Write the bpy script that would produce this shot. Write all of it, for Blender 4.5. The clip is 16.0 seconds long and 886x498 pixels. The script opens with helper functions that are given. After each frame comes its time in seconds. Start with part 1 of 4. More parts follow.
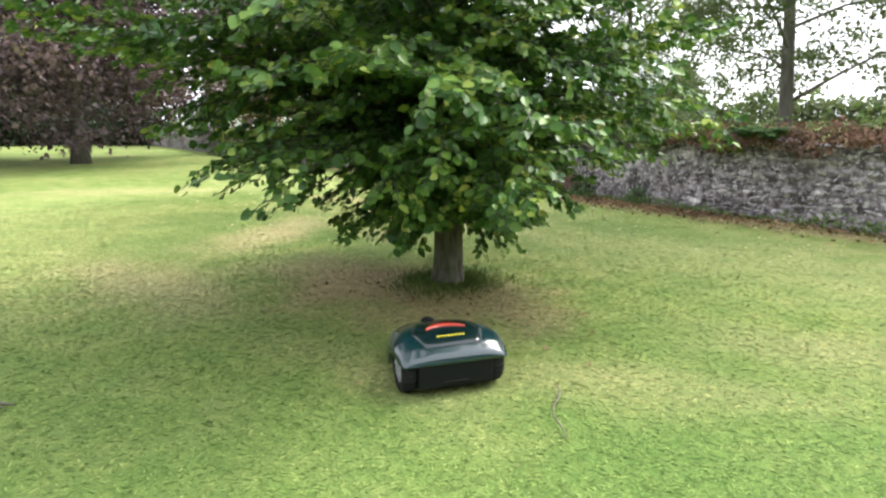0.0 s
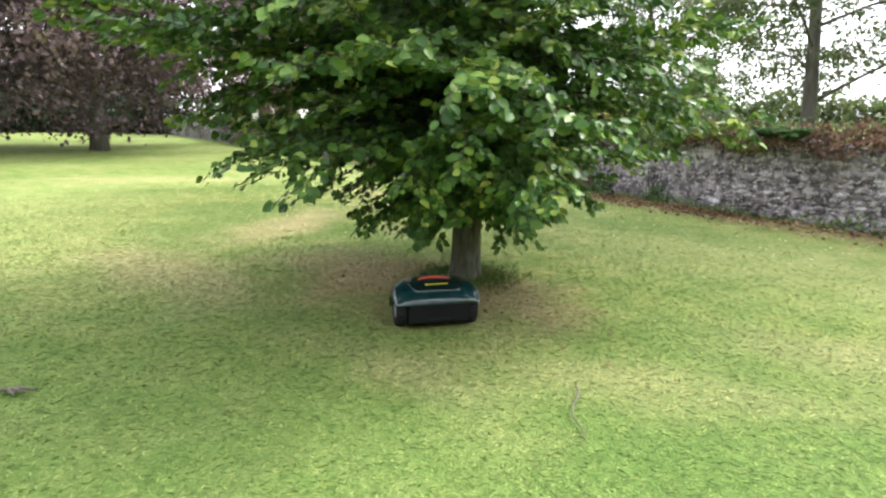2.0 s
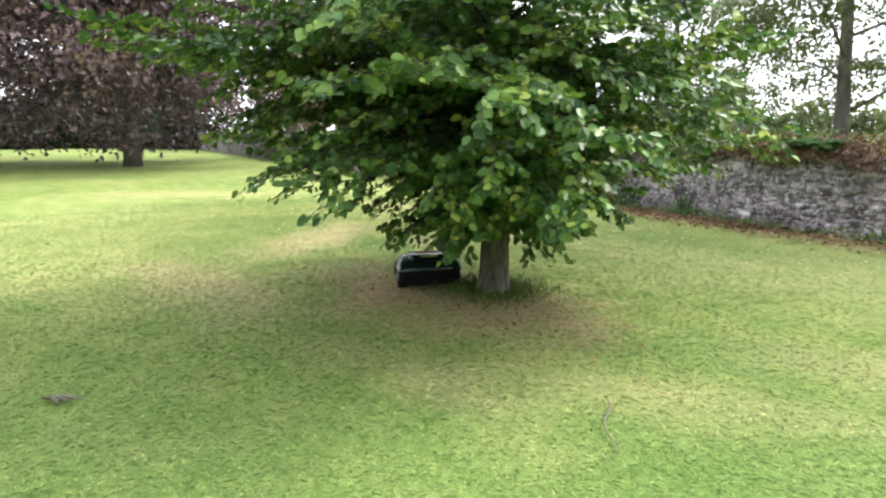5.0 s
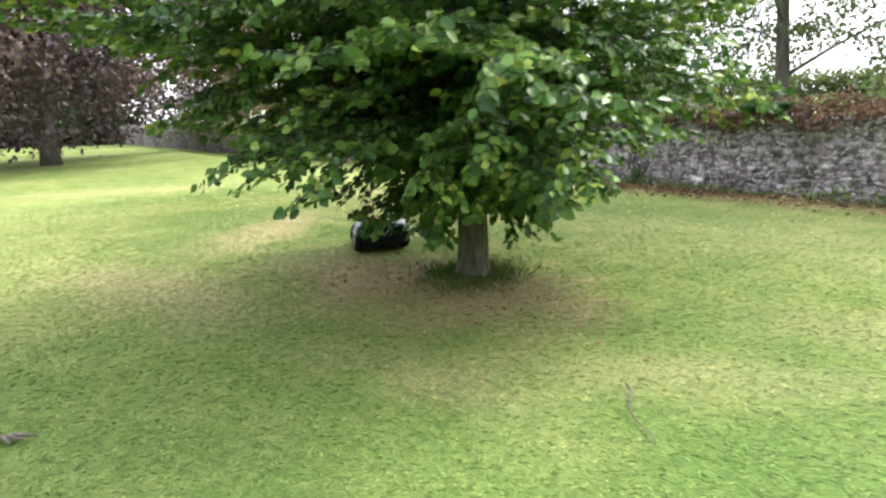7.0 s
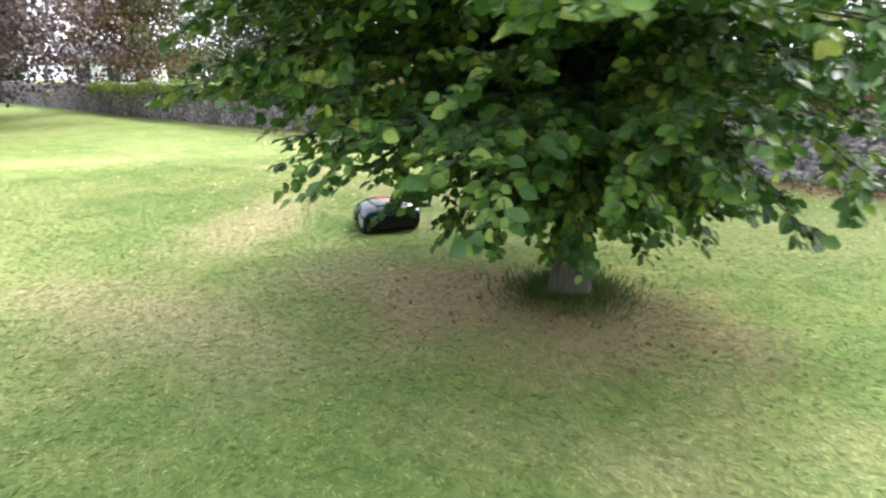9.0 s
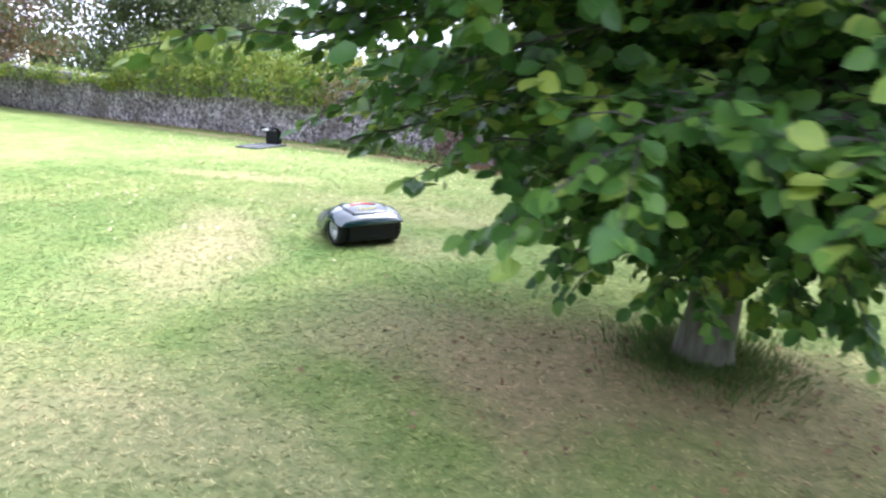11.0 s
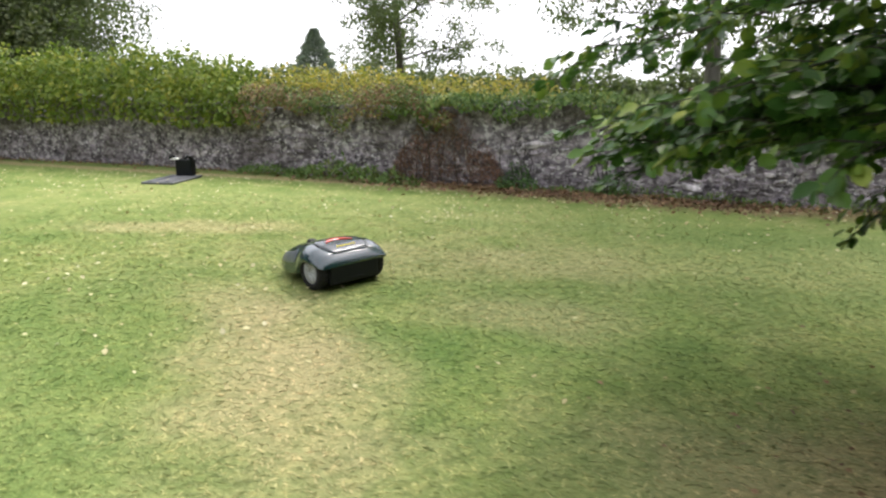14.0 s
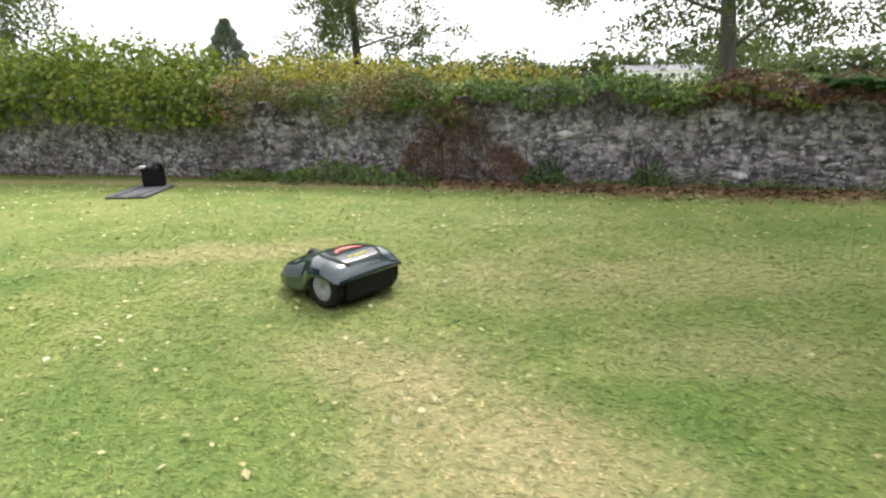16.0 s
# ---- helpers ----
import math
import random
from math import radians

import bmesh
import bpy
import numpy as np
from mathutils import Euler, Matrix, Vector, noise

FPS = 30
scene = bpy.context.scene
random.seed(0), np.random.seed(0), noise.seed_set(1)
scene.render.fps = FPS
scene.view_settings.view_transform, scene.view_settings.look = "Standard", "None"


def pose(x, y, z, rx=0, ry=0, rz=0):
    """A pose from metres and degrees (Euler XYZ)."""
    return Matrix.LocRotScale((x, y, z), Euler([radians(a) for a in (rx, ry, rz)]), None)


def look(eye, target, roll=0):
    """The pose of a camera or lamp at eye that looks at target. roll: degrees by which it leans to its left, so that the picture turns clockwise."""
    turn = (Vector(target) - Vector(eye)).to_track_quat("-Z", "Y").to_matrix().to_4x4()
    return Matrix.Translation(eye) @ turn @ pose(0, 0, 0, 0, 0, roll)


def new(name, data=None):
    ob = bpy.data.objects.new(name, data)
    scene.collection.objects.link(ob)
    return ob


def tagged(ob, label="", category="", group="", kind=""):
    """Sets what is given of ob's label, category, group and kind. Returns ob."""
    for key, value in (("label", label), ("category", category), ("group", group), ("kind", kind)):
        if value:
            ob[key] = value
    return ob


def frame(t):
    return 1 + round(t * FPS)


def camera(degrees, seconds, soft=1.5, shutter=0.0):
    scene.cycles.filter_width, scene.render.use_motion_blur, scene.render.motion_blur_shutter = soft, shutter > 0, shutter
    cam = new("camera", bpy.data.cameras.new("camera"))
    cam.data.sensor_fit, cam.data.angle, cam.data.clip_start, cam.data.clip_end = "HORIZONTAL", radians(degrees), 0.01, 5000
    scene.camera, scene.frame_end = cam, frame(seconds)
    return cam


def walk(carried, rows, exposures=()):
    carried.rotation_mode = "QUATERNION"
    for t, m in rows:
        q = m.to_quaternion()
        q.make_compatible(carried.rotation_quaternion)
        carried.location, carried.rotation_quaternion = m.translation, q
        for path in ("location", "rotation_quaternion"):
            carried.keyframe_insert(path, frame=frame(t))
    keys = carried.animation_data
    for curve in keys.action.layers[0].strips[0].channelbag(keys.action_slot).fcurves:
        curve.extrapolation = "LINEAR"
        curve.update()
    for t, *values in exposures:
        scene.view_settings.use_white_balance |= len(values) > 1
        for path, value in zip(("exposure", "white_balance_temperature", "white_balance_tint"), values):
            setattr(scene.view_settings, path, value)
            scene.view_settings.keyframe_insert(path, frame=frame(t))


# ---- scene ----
cam = camera(71.6, 16.0, soft=2.3, shutter=0.5)
PATH = [
    (0, (-0.568, 0.102, 1.325), (-2.145, 1.264, 0.924), -0.4),
    (0.5, (-0.576, 0.085, 1.338), (-2.167, 1.234, 0.951), -0.4),
    (1, (-0.591, 0.087, 1.328), (-2.187, 1.228, 0.94), -0.1),
    (1.5, (-0.59, 0.088, 1.319), (-2.186, 1.224, 0.914), 0.5),
    (2, (-0.603, 0.073, 1.334), (-2.201, 1.201, 0.913), 0.6),
    (2.5, (-0.611, 0.079, 1.333), (-2.225, 1.182, 0.909), 0.4),
    (3, (-0.597, 0.076, 1.341), (-2.229, 1.159, 0.941), -0.6),
    (3.5, (-0.602, 0.063, 1.343), (-2.241, 1.142, 0.958), 0.0),
    (4, (-0.591, 0.057, 1.342), (-2.236, 1.128, 0.958), 0.6),
    (6.3, (-0.632, -0.044, 1.335), (-2.264, 1.053, 0.968), -1.7),
    (6.5, (-0.682, -0.051, 1.329), (-2.266, 1.104, 0.935), -0.9),
    (7, (-0.979, -0.046, 1.318), (-2.505, 1.169, 0.876), -2.4),
    (7.5, (-1.299, -0.139, 1.35), (-2.792, 1.093, 0.844), -1.3),
    (8, (-1.65, -0.256, 1.437), (-3.073, 1.041, 0.897), -3.1),
    (8.2, (-1.836, -0.298, 1.447), (-3.231, 1.023, 0.891), -3.1),
    (10.5, (-3.728, 0.089, 1.198), (-4.857, 1.668, 0.717), 4.1),
    (11, (-4.082, 0.113, 1.222), (-5.113, 1.748, 0.709), 2.9),
    (11.5, (-4.467, 0.196, 1.248), (-5.484, 1.833, 0.714), 3.7),
    (12, (-4.849, 0.248, 1.242), (-5.843, 1.91, 0.743), 4.8),
    (12.5, (-5.214, 0.317, 1.245), (-6.155, 2.008, 0.74), 1.5),
    (13, (-5.564, 0.417, 1.268), (-6.455, 2.128, 0.74), 1.8),
    (13.5, (-5.894, 0.438, 1.289), (-6.626, 2.231, 0.79), 1.5),
    (14, (-6.253, 0.485, 1.282), (-6.868, 2.322, 0.787), 0.4),
    (14.5, (-6.633, 0.563, 1.282), (-7.213, 2.416, 0.801), 0.2),
    (15, (-7.006, 0.659, 1.299), (-7.493, 2.541, 0.83), -0.7),
    (15.5, (-7.38, 0.834, 1.285), (-7.806, 2.724, 0.788), -0.9),
    (16, (-7.745, 1.016, 1.273), (-8.115, 2.91, 0.745), -1.1),
]
# seconds, stops, kelvin, tint
EXPOSURES = [(0.0, 1.42, 6350, 12), (4.0, 1.5, 6350, 13), (8.2, 1.5, 6300, 14), (10.3, 1.95, 5500, 22), (11.5, 1.85, 5500, 22), (12.0, 1.58, 5650, 22), (13.0, 1.1, 6100, 19), (14.5, 0.96, 6480, 14), (16.0, 0.9, 6500, 13)]
walk(cam, [(t, look(eye, target, roll)) for t, eye, target, roll in PATH], EXPOSURES)

# ---- light ----
SUN_FROM = Vector((0.12, 0.66, 0.88)).normalized()
world = bpy.data.worlds.new("sky")
scene.world = world
world.use_nodes = True
wn, wl = world.node_tree.nodes, world.node_tree.links
wn.clear()
w_out = wn.new("ShaderNodeOutputWorld")
w_bg = wn.new("ShaderNodeBackground")
w_sky = wn.new("ShaderNodeTexSky")
w_sky.sky_type = "NISHITA"
w_sky.sun_disc = False
w_sky.sun_elevation = math.asin(SUN_FROM.z)
w_sky.sun_rotation = math.atan2(SUN_FROM.x, SUN_FROM.y)
w_sky.dust_density = 4.0
w_sat = wn.new("ShaderNodeHueSaturation")
w_sat.inputs["Saturation"].default_value = 0.18
w_add = wn.new("ShaderNodeMix")
w_add.data_type, w_add.blend_type = "RGBA", "MIX"
w_add.inputs["Factor"].default_value = 0.6
w_add.inputs["B"].default_value = (9.6, 9.8, 10.2, 1)
wl.new(w_sky.outputs["Color"], w_sat.inputs["Color"])
wl.new(w_sat.outputs["Color"], w_add.inputs["A"])
wl.new(w_add.outputs["Result"], w_bg.inputs["Color"])
w_bg.inputs["Strength"].default_value = 0.14
wl.new(w_bg.outputs["Background"], w_out.inputs["Surface"])

sun = new("sun", bpy.data.lights.new("sun", "SUN"))
sun.data.energy = 1.9
sun.data.angle = radians(18)
sun.data.color = (1.0, 0.94, 0.84)
sun.matrix_world = look(SUN_FROM * 30, (0, 0, 0))


# ---- materials ----
def material(name):
    m = bpy.data.materials.new(name)
    m.use_nodes = True
    nt = m.node_tree
    return m, nt.nodes, nt.links, nt.nodes["Principled BSDF"]


def ramp(nodes, stops):
    r = nodes.new("ShaderNodeValToRGB")
    els = r.color_ramp.elements
    while len(els) < len(stops):
        els.new(0.5)
    for e, (p, c) in zip(els, stops):
        e.position, e.color = p, (*c, 1)
    return r


def noise_tex(nodes, links, scale, detail=4, vector=None):
    n = nodes.new("ShaderNodeTexNoise")
    n.inputs["Scale"].default_value, n.inputs["Detail"].default_value = scale, detail
    if vector is not None:
        links.new(vector, n.inputs["Vector"])
    return n


def mixed(nodes, links, fac, a, b, blend="MIX"):
    m = nodes.new("ShaderNodeMix")
    m.data_type, m.blend_type = "RGBA", blend
    for key, v in (("Factor", fac), ("A", a), ("B", b)):
        if hasattr(v, "is_output"):
            links.new(v, m.inputs[key])
        elif key == "Factor":
            m.inputs[key].default_value = v
        else:
            m.inputs[key].default_value = (*v, 1)
    return m.outputs["Result"]


def maths(nodes, links, op, a, b=0.0, clamp=False):
    m = nodes.new("ShaderNodeMath")
    m.operation, m.use_clamp = op, clamp
    for i, v in enumerate((a, b)):
        if hasattr(v, "is_output"):
            links.new(v, m.inputs[i])
        else:
            m.inputs[i].default_value = v
    return m.outputs[0]


def relief(nodes, links, bsdf, height, strength, distance):
    b = nodes.new("ShaderNodeBump")
    b.inputs["Strength"].default_value, b.inputs["Distance"].default_value = strength, distance
    links.new(height, b.inputs["Height"])
    links.new(b.outputs["Normal"], bsdf.inputs["Normal"])


def plastic(name, colour, rough, coat=0.0, metal=0.0, grain=220.0, wear=0.25):
    m, n, l, b = material(name)
    co = n.new("ShaderNodeTexCoord").outputs["Object"]
    big = noise_tex(n, l, 9, 5, co)
    col = mixed(n, l, maths(n, l, "MULTIPLY", big.outputs["Fac"], wear), colour,
                tuple(min(1, c * 1.9 + 0.006) for c in colour))
    l.new(col, b.inputs["Base Color"])
    b.inputs["Metallic"].default_value = metal
    b.inputs["Coat Weight"].default_value = coat
    b.inputs["Coat Roughness"].default_value = 0.06
    l.new(maths(n, l, "ADD", maths(n, l, "MULTIPLY", big.outputs["Fac"], 0.16), rough - 0.08), b.inputs["Roughness"])
    b.inputs["Coat IOR"].default_value = 1.7
    b.inputs["Specular IOR Level"].default_value = 0.6 if rough < 0.4 else 0.22
    if rough >= 0.4:
        relief(n, l, b, noise_tex(n, l, grain, 2, co).outputs["Fac"], 0.08, 0.002)
    return m


def foliage(name, stops, thin=0.35, rough=0.5, patches=1.5):
    """Leaf colours that vary leaf by leaf and in patches, with light passing through."""
    m, n, l, b = material(name)
    geo = n.new("ShaderNodeNewGeometry")
    pos = geo.outputs["Position"]
    big = noise_tex(n, l, patches, 3, pos).outputs["Fac"]
    v = maths(n, l, "ADD", maths(n, l, "MULTIPLY", geo.outputs["Random Per Island"], 0.6),
              maths(n, l, "SUBTRACT", maths(n, l, "MULTIPLY", big, 1.2), 0.4), True)
    r = ramp(n, stops)
    l.new(v, r.inputs["Fac"])
    vein = noise_tex(n, l, 70, 3, pos).outputs["Fac"]
    col = mixed(n, l, 0.35, r.outputs["Color"], mixed(n, l, vein, (0.35, 0.35, 0.35), (1, 1, 1)), "MULTIPLY")
    l.new(col, b.inputs["Base Color"])
    b.inputs["Roughness"].default_value = rough
    b.inputs["Specular IOR Level"].default_value = 0.3 if rough < 0.45 else 0.25
    t = n.new("ShaderNodeBsdfTranslucent")
    l.new(mixed(n, l, 0.45, col, (0.16, 0.28, 0.02)) if thin > 0.25 else col, t.inputs["Color"])
    mix = n.new("ShaderNodeMixShader")
    mix.inputs[0].default_value = thin
    l.new(b.outputs[0], mix.inputs[1])
    l.new(t.outputs[0], mix.inputs[2])
    l.new(mix.outputs[0], n["Material Output"].inputs["Surface"])
    return m


def bark(name, dark, light, scale=1.0, moss=0.3):
    m, n, l, b = material(name)
    co = n.new("ShaderNodeNewGeometry").outputs["Position"]
    mp = n.new("ShaderNodeMapping")
    mp.inputs["Scale"].default_value = (9 * scale, 9 * scale, 2.2 * scale)
    l.new(co, mp.inputs["Vector"])
    a = noise_tex(n, l, 2.0, 6, mp.outputs[0]).outputs["Fac"]
    r = ramp(n, [(0.3, dark), (0.7, light)])
    l.new(a, r.inputs["Fac"])
    green = ramp(n, [(0.5, (0, 0, 0)), (0.75, (moss, moss, moss))])
    l.new(noise_tex(n, l, 3.5 * scale, 4, co).outputs["Fac"], green.inputs["Fac"])
    l.new(mixed(n, l, green.outputs["Color"], r.outputs["Color"], (0.06, 0.085, 0.03)), b.inputs["Base Color"])
    b.inputs["Roughness"].default_value = 0.85
    relief(n, l, b, a, 0.6, 0.02)
    return m


def stone_material(name, per_object):
    m, n, l, b = material(name)
    geo = n.new("ShaderNodeNewGeometry")
    pos = geo.outputs["Position"]
    rnd = n.new("ShaderNodeObjectInfo").outputs["Random"] if per_object else geo.outputs["Random Per Island"]
    r = ramp(n, [(0.0, (0.15, 0.134, 0.15)), (0.3, (0.22, 0.2, 0.218)), (0.7, (0.28, 0.256, 0.274)), (0.92, (0.35, 0.325, 0.34)), (1.0, (0.48, 0.46, 0.465))])
    l.new(rnd, r.inputs["Fac"])
    mott = noise_tex(n, l, 9, 9, pos).outputs["Fac"]
    mottle = ramp(n, [(0.36, (0.25, 0.24, 0.25)), (0.5, (0.85, 0.84, 0.85)), (0.64, (1.75, 1.7, 1.72))])
    l.new(mott, mottle.inputs["Fac"])
    col = mixed(n, l, 0.9, r.outputs["Color"], mottle.outputs["Color"], "MULTIPLY")
    lich = ramp(n, [(0.55, (0, 0, 0)), (0.60, (0.8, 0.8, 0.8))])
    l.new(noise_tex(n, l, 19, 7, pos).outputs["Fac"], lich.inputs["Fac"])
    col = mixed(n, l, lich.outputs["Color"], col, (0.55, 0.535, 0.52))
    stain = ramp(n, [(0.48, (0, 0, 0)), (0.66, (0.65, 0.65, 0.65))])
    l.new(noise_tex(n, l, 1.3, 4, pos).outputs["Fac"], stain.inputs["Fac"])
    col = mixed(n, l, stain.outputs["Color"], col, (0.085, 0.07, 0.062))
    l.new(col, b.inputs["Base Color"])
    b.inputs["Roughness"].default_value = 0.9
    relief(n, l, b, noise_tex(n, l, 38, 6, pos).outputs["Fac"], 0.7, 0.02)
    return m


def spread_mask(n, l, pos, warp, cx, cy, turn, rx, ry, soft):
    """1 inside a ragged ellipse on the ground, 0 outside."""
    mp = n.new("ShaderNodeMapping")
    mp.vector_type = "TEXTURE"
    mp.inputs["Location"].default_value = (cx, cy, 0)
    mp.inputs["Rotation"].default_value = (0, 0, radians(turn))
    mp.inputs["Scale"].default_value = (rx, ry, 1000)
    l.new(pos, mp.inputs["Vector"])
    ln = n.new("ShaderNodeVectorMath")
    ln.operation = "LENGTH"
    l.new(mp.outputs[0], ln.inputs[0])
    d = maths(n, l, "ADD", ln.outputs["Value"], maths(n, l, "MULTIPLY", maths(n, l, "SUBTRACT", warp, 0.5), 1.9))
    mr = n.new("ShaderNodeMapRange")
    mr.interpolation_type = "SMOOTHSTEP"
    mr.inputs["From Min"].default_value, mr.inputs["From Max"].default_value = 1 + soft, 1 - soft
    l.new(d, mr.inputs["Value"])
    return mr.outputs["Result"]


# bare and parched places of the lawn: x, y, turn, half length, half width, softness, strength
PARCHED = [(-7.85, 2.8, -55, 0.95, 0.42, 0.95, 0.8), (-5.9, 2.5, 20, 0.7, 0.4, 0.95, 0.4), (-8.6, 3.5, -30, 0.7, 0.3, 0.7, 0.35), (-10.4, 5.2, 20, 0.9, 0.28, 0.7, 0.6),
           (-6.9, 3.9, 0, 0.6, 0.3, 0.7, 0.4), (-6.2, 1.1, 10, 1.1, 0.4, 0.8, 0.55), (-2.4, 2.6, 40, 0.8, 0.25, 0.8, 0.25),
           (-7.6, 5.0, 10, 1.3, 0.4, 0.8, 0.35), (-14.5, 2.5, 60, 2.2, 0.6, 0.8, 0.4), (-1.5, 4.2, 30, 1.2, 0.4, 0.8, 0.3), (-3.3, 1.7, 10, 0.6, 0.2, 0.8, 0.25)]
# lush growth; broad patches beyond x -3.5 put the tree's shade into colour
LUSH_SHADE = [(-1.5, 1.8, 30, 2.5, 1.6, 0.9, 0.45), (-0.8, 3.6, 30, 2.0, 1.2, 0.9, 0.35), (-6.3, 4.5, 15, 1.3, 0.4, 0.7, 0.5), (-9.7, 3.2, 60, 1.2, 0.4, 0.7, 0.55), (-5.2, 6.6, 10, 1.4, 0.45, 0.7, 0.5), (-2.6, 3.4, 30, 0.8, 0.4, 0.7, 0.6),
        (-12.3, 2.6, 70, 1.4, 0.5, 0.7, 0.5), (-1.9, 1.9, 0, 0.5, 0.3, 0.7, 0.6), (-5.0, 1.2, 20, 0.9, 0.4, 0.8, 0.5), (-6.0, 2.7, 20, 0.7, 0.3, 0.7, 0.5), (-6.5, 3.65, 20, 0.9, 0.5, 0.8, 0.6), (-2.7, 0.9, 30, 1.6, 0.8, 0.9, 0.6), (-1.6, 2.5, 40, 1.2, 0.7, 0.9, 0.55), (-3.4, 0.1, 0, 1.5, 0.8, 0.9, 0.45),
        (-7.7, 1.6, 10, 1.0, 0.5, 0.8, 0.5), (-9.2, 2.5, 20, 0.9, 0.5, 0.8, 0.5)]
# sunlit stretches of lawn, their brightness put into a paler grass colour
PALE_SUN = [(-10.2, 0.7, 0, 4.0, 1.6, 0.8, 0.35), (-3.4, 6.0, 10, 3.0, 1.1, 0.9, 0.5), (-13.5, 5.5, 0, 4.0, 1.6, 0.9, 0.15), (-9.2, 6.9, 0, 3.0, 0.7, 0.8, 0.25)]
BARE = [(-4.42, 2.72, 30, 1.0, 0.62, 0.6, 0.8), (-6, 8.33, -4, 4.2, 0.36, 0.7, 0.8), (-5.1, 2.8, -20, 0.5, 0.35, 0.7, 0.55), (-5.5, 2.4, -20, 0.6, 0.35, 0.8, 0.4), (-15, 8.45, 0, 7, 0.16, 0.6, 0.8), (1, 8.4, 0, 4, 0.22, 0.6, 0.8)]


def lawn_material(name, blades):
    m, n, l, b = material(name)
    geo = n.new("ShaderNodeNewGeometry")
    pos = geo.outputs["Position"]
    flat = n.new("ShaderNodeVectorMath")
    flat.operation = "MULTIPLY"
    flat.inputs[1].default_value = (1, 1, 0)
    l.new(pos, flat.inputs[0])
    p = flat.outputs[0]
    warp = noise_tex(n, l, 1.9, 5, p).outputs["Fac"]
    wide = noise_tex(n, l, 0.33, 3, p).outputs["Fac"]
    mid = noise_tex(n, l, 2.6, 4, p).outputs["Fac"]
    base = ramp(n, [(0.34, (0.115, 0.182, 0.046)), (0.5, (0.186, 0.238, 0.072)), (0.66, (0.268, 0.288, 0.114))])
    l.new(maths(n, l, "ADD", maths(n, l, "MULTIPLY", wide, 0.45), maths(n, l, "MULTIPLY", mid, 0.55)), base.inputs["Fac"])
    col = base.outputs["Color"]
    for places, tint in ((PALE_SUN, (0.31, 0.335, 0.15)), (LUSH_SHADE, (0.1, 0.172, 0.044)), (PARCHED, (0.41, 0.345, 0.20)), (BARE, (0.34, 0.255, 0.155))):
        for x, y, turn, rx, ry, soft, much in places:
            k = maths(n, l, "MULTIPLY", spread_mask(n, l, p, warp, x, y, turn, rx, ry, soft), much)
            col = mixed(n, l, maths(n, l, "MULTIPLY", k, 0.85), col, tint)
    fine = noise_tex(n, l, 34, 4, p).outputs["Fac"]
    clump = ramp(n, [(0.34, (0.62, 0.72, 0.60)), (0.5, (1.0, 1.0, 1.0)), (0.66, (1.36, 1.24, 1.25))])
    l.new(noise_tex(n, l, 15, 3, p).outputs["Fac"], clump.inputs["Fac"])
    col = mixed(n, l, 0.5, col, clump.outputs["Color"], "MULTIPLY")
    if blades:
        r = ramp(n, [(0.0, (0.72, 0.8, 0.68)), (0.5, (1.0, 1.04, 0.95)), (0.70, (1.25, 1.22, 1.15)), (0.82, (1.8, 1.62, 1.65)), (1.0, (2.35, 2.0, 2.15))])
        l.new(geo.outputs["Random Per Island"], r.inputs["Fac"])
        col = mixed(n, l, 1.0, col, r.outputs["Color"], "MULTIPLY")
        b.inputs["Roughness"].default_value = 0.6
    else:
        r = ramp(n, [(0.3, (0.78, 0.82, 0.72)), (0.55, (1.0, 1.02, 0.94)), (0.75, (1.25, 1.2, 1.12))])
        l.new(fine, r.inputs["Fac"])
        col = mixed(n, l, 0.9, col, r.outputs["Color"], "MULTIPLY")
        b.inputs["Roughness"].default_value = 0.95
        relief(n, l, b, noise_tex(n, l, 60, 4, p).outputs["Fac"], 0.45, 0.03)
    b.inputs["Specular IOR Level"].default_value = 0.15
    l.new(col, b.inputs["Base Color"])
    if blades:
        tr = n.new("ShaderNodeBsdfTranslucent")
        l.new(col, tr.inputs["Color"])
        mix = n.new("ShaderNodeMixShader")
        mix.inputs[0].default_value = 0.08
        l.new(b.outputs[0], mix.inputs[1])
        l.new(tr.outputs[0], mix.inputs[2])
        l.new(mix.outputs[0], n["Material Output"].inputs["Surface"])
    return m


M_GROUND = lawn_material("lawn_soil", False)
M_BLADE = lawn_material("grass_blade", True)
M_LEAF = foliage("hornbeam_leaf", [(0.0, (0.026, 0.076, 0.015)), (0.4, (0.068, 0.165, 0.034)), (0.7, (0.165, 0.30, 0.052)), (1.0, (0.50, 0.56, 0.11))], 0.19, 0.38, 2.8)
M_COPPER = foliage("copper_beech_leaf", [(0.0, (0.042, 0.03, 0.036)), (0.5, (0.125, 0.086, 0.096)), (0.85, (0.27, 0.19, 0.195)), (1.0, (0.30, 0.25, 0.14))], 0.25, 0.42, 0.4)
M_FARLEAF = foliage("field_tree_leaf", [(0.0, (0.06, 0.08, 0.045)), (0.5, (0.105, 0.13, 0.066)), (1.0, (0.18, 0.185, 0.09))], 0.3, 0.6, 0.5)
# distance haze is put into these pale grey-green leaf colours
M_HAZE = foliage("hazed_conifer_leaf", [(0.0, (0.15, 0.19, 0.15)), (0.6, (0.21, 0.26, 0.20)), (1.0, (0.28, 0.31, 0.22))], 0.15, 0.7, 0.3)
M_RUST = foliage("autumn_tree_leaf", [(0.0, (0.09, 0.07, 0.04)), (0.5, (0.17, 0.12, 0.06)), (1.0, (0.24, 0.15, 0.06))], 0.25, 0.6, 0.5)
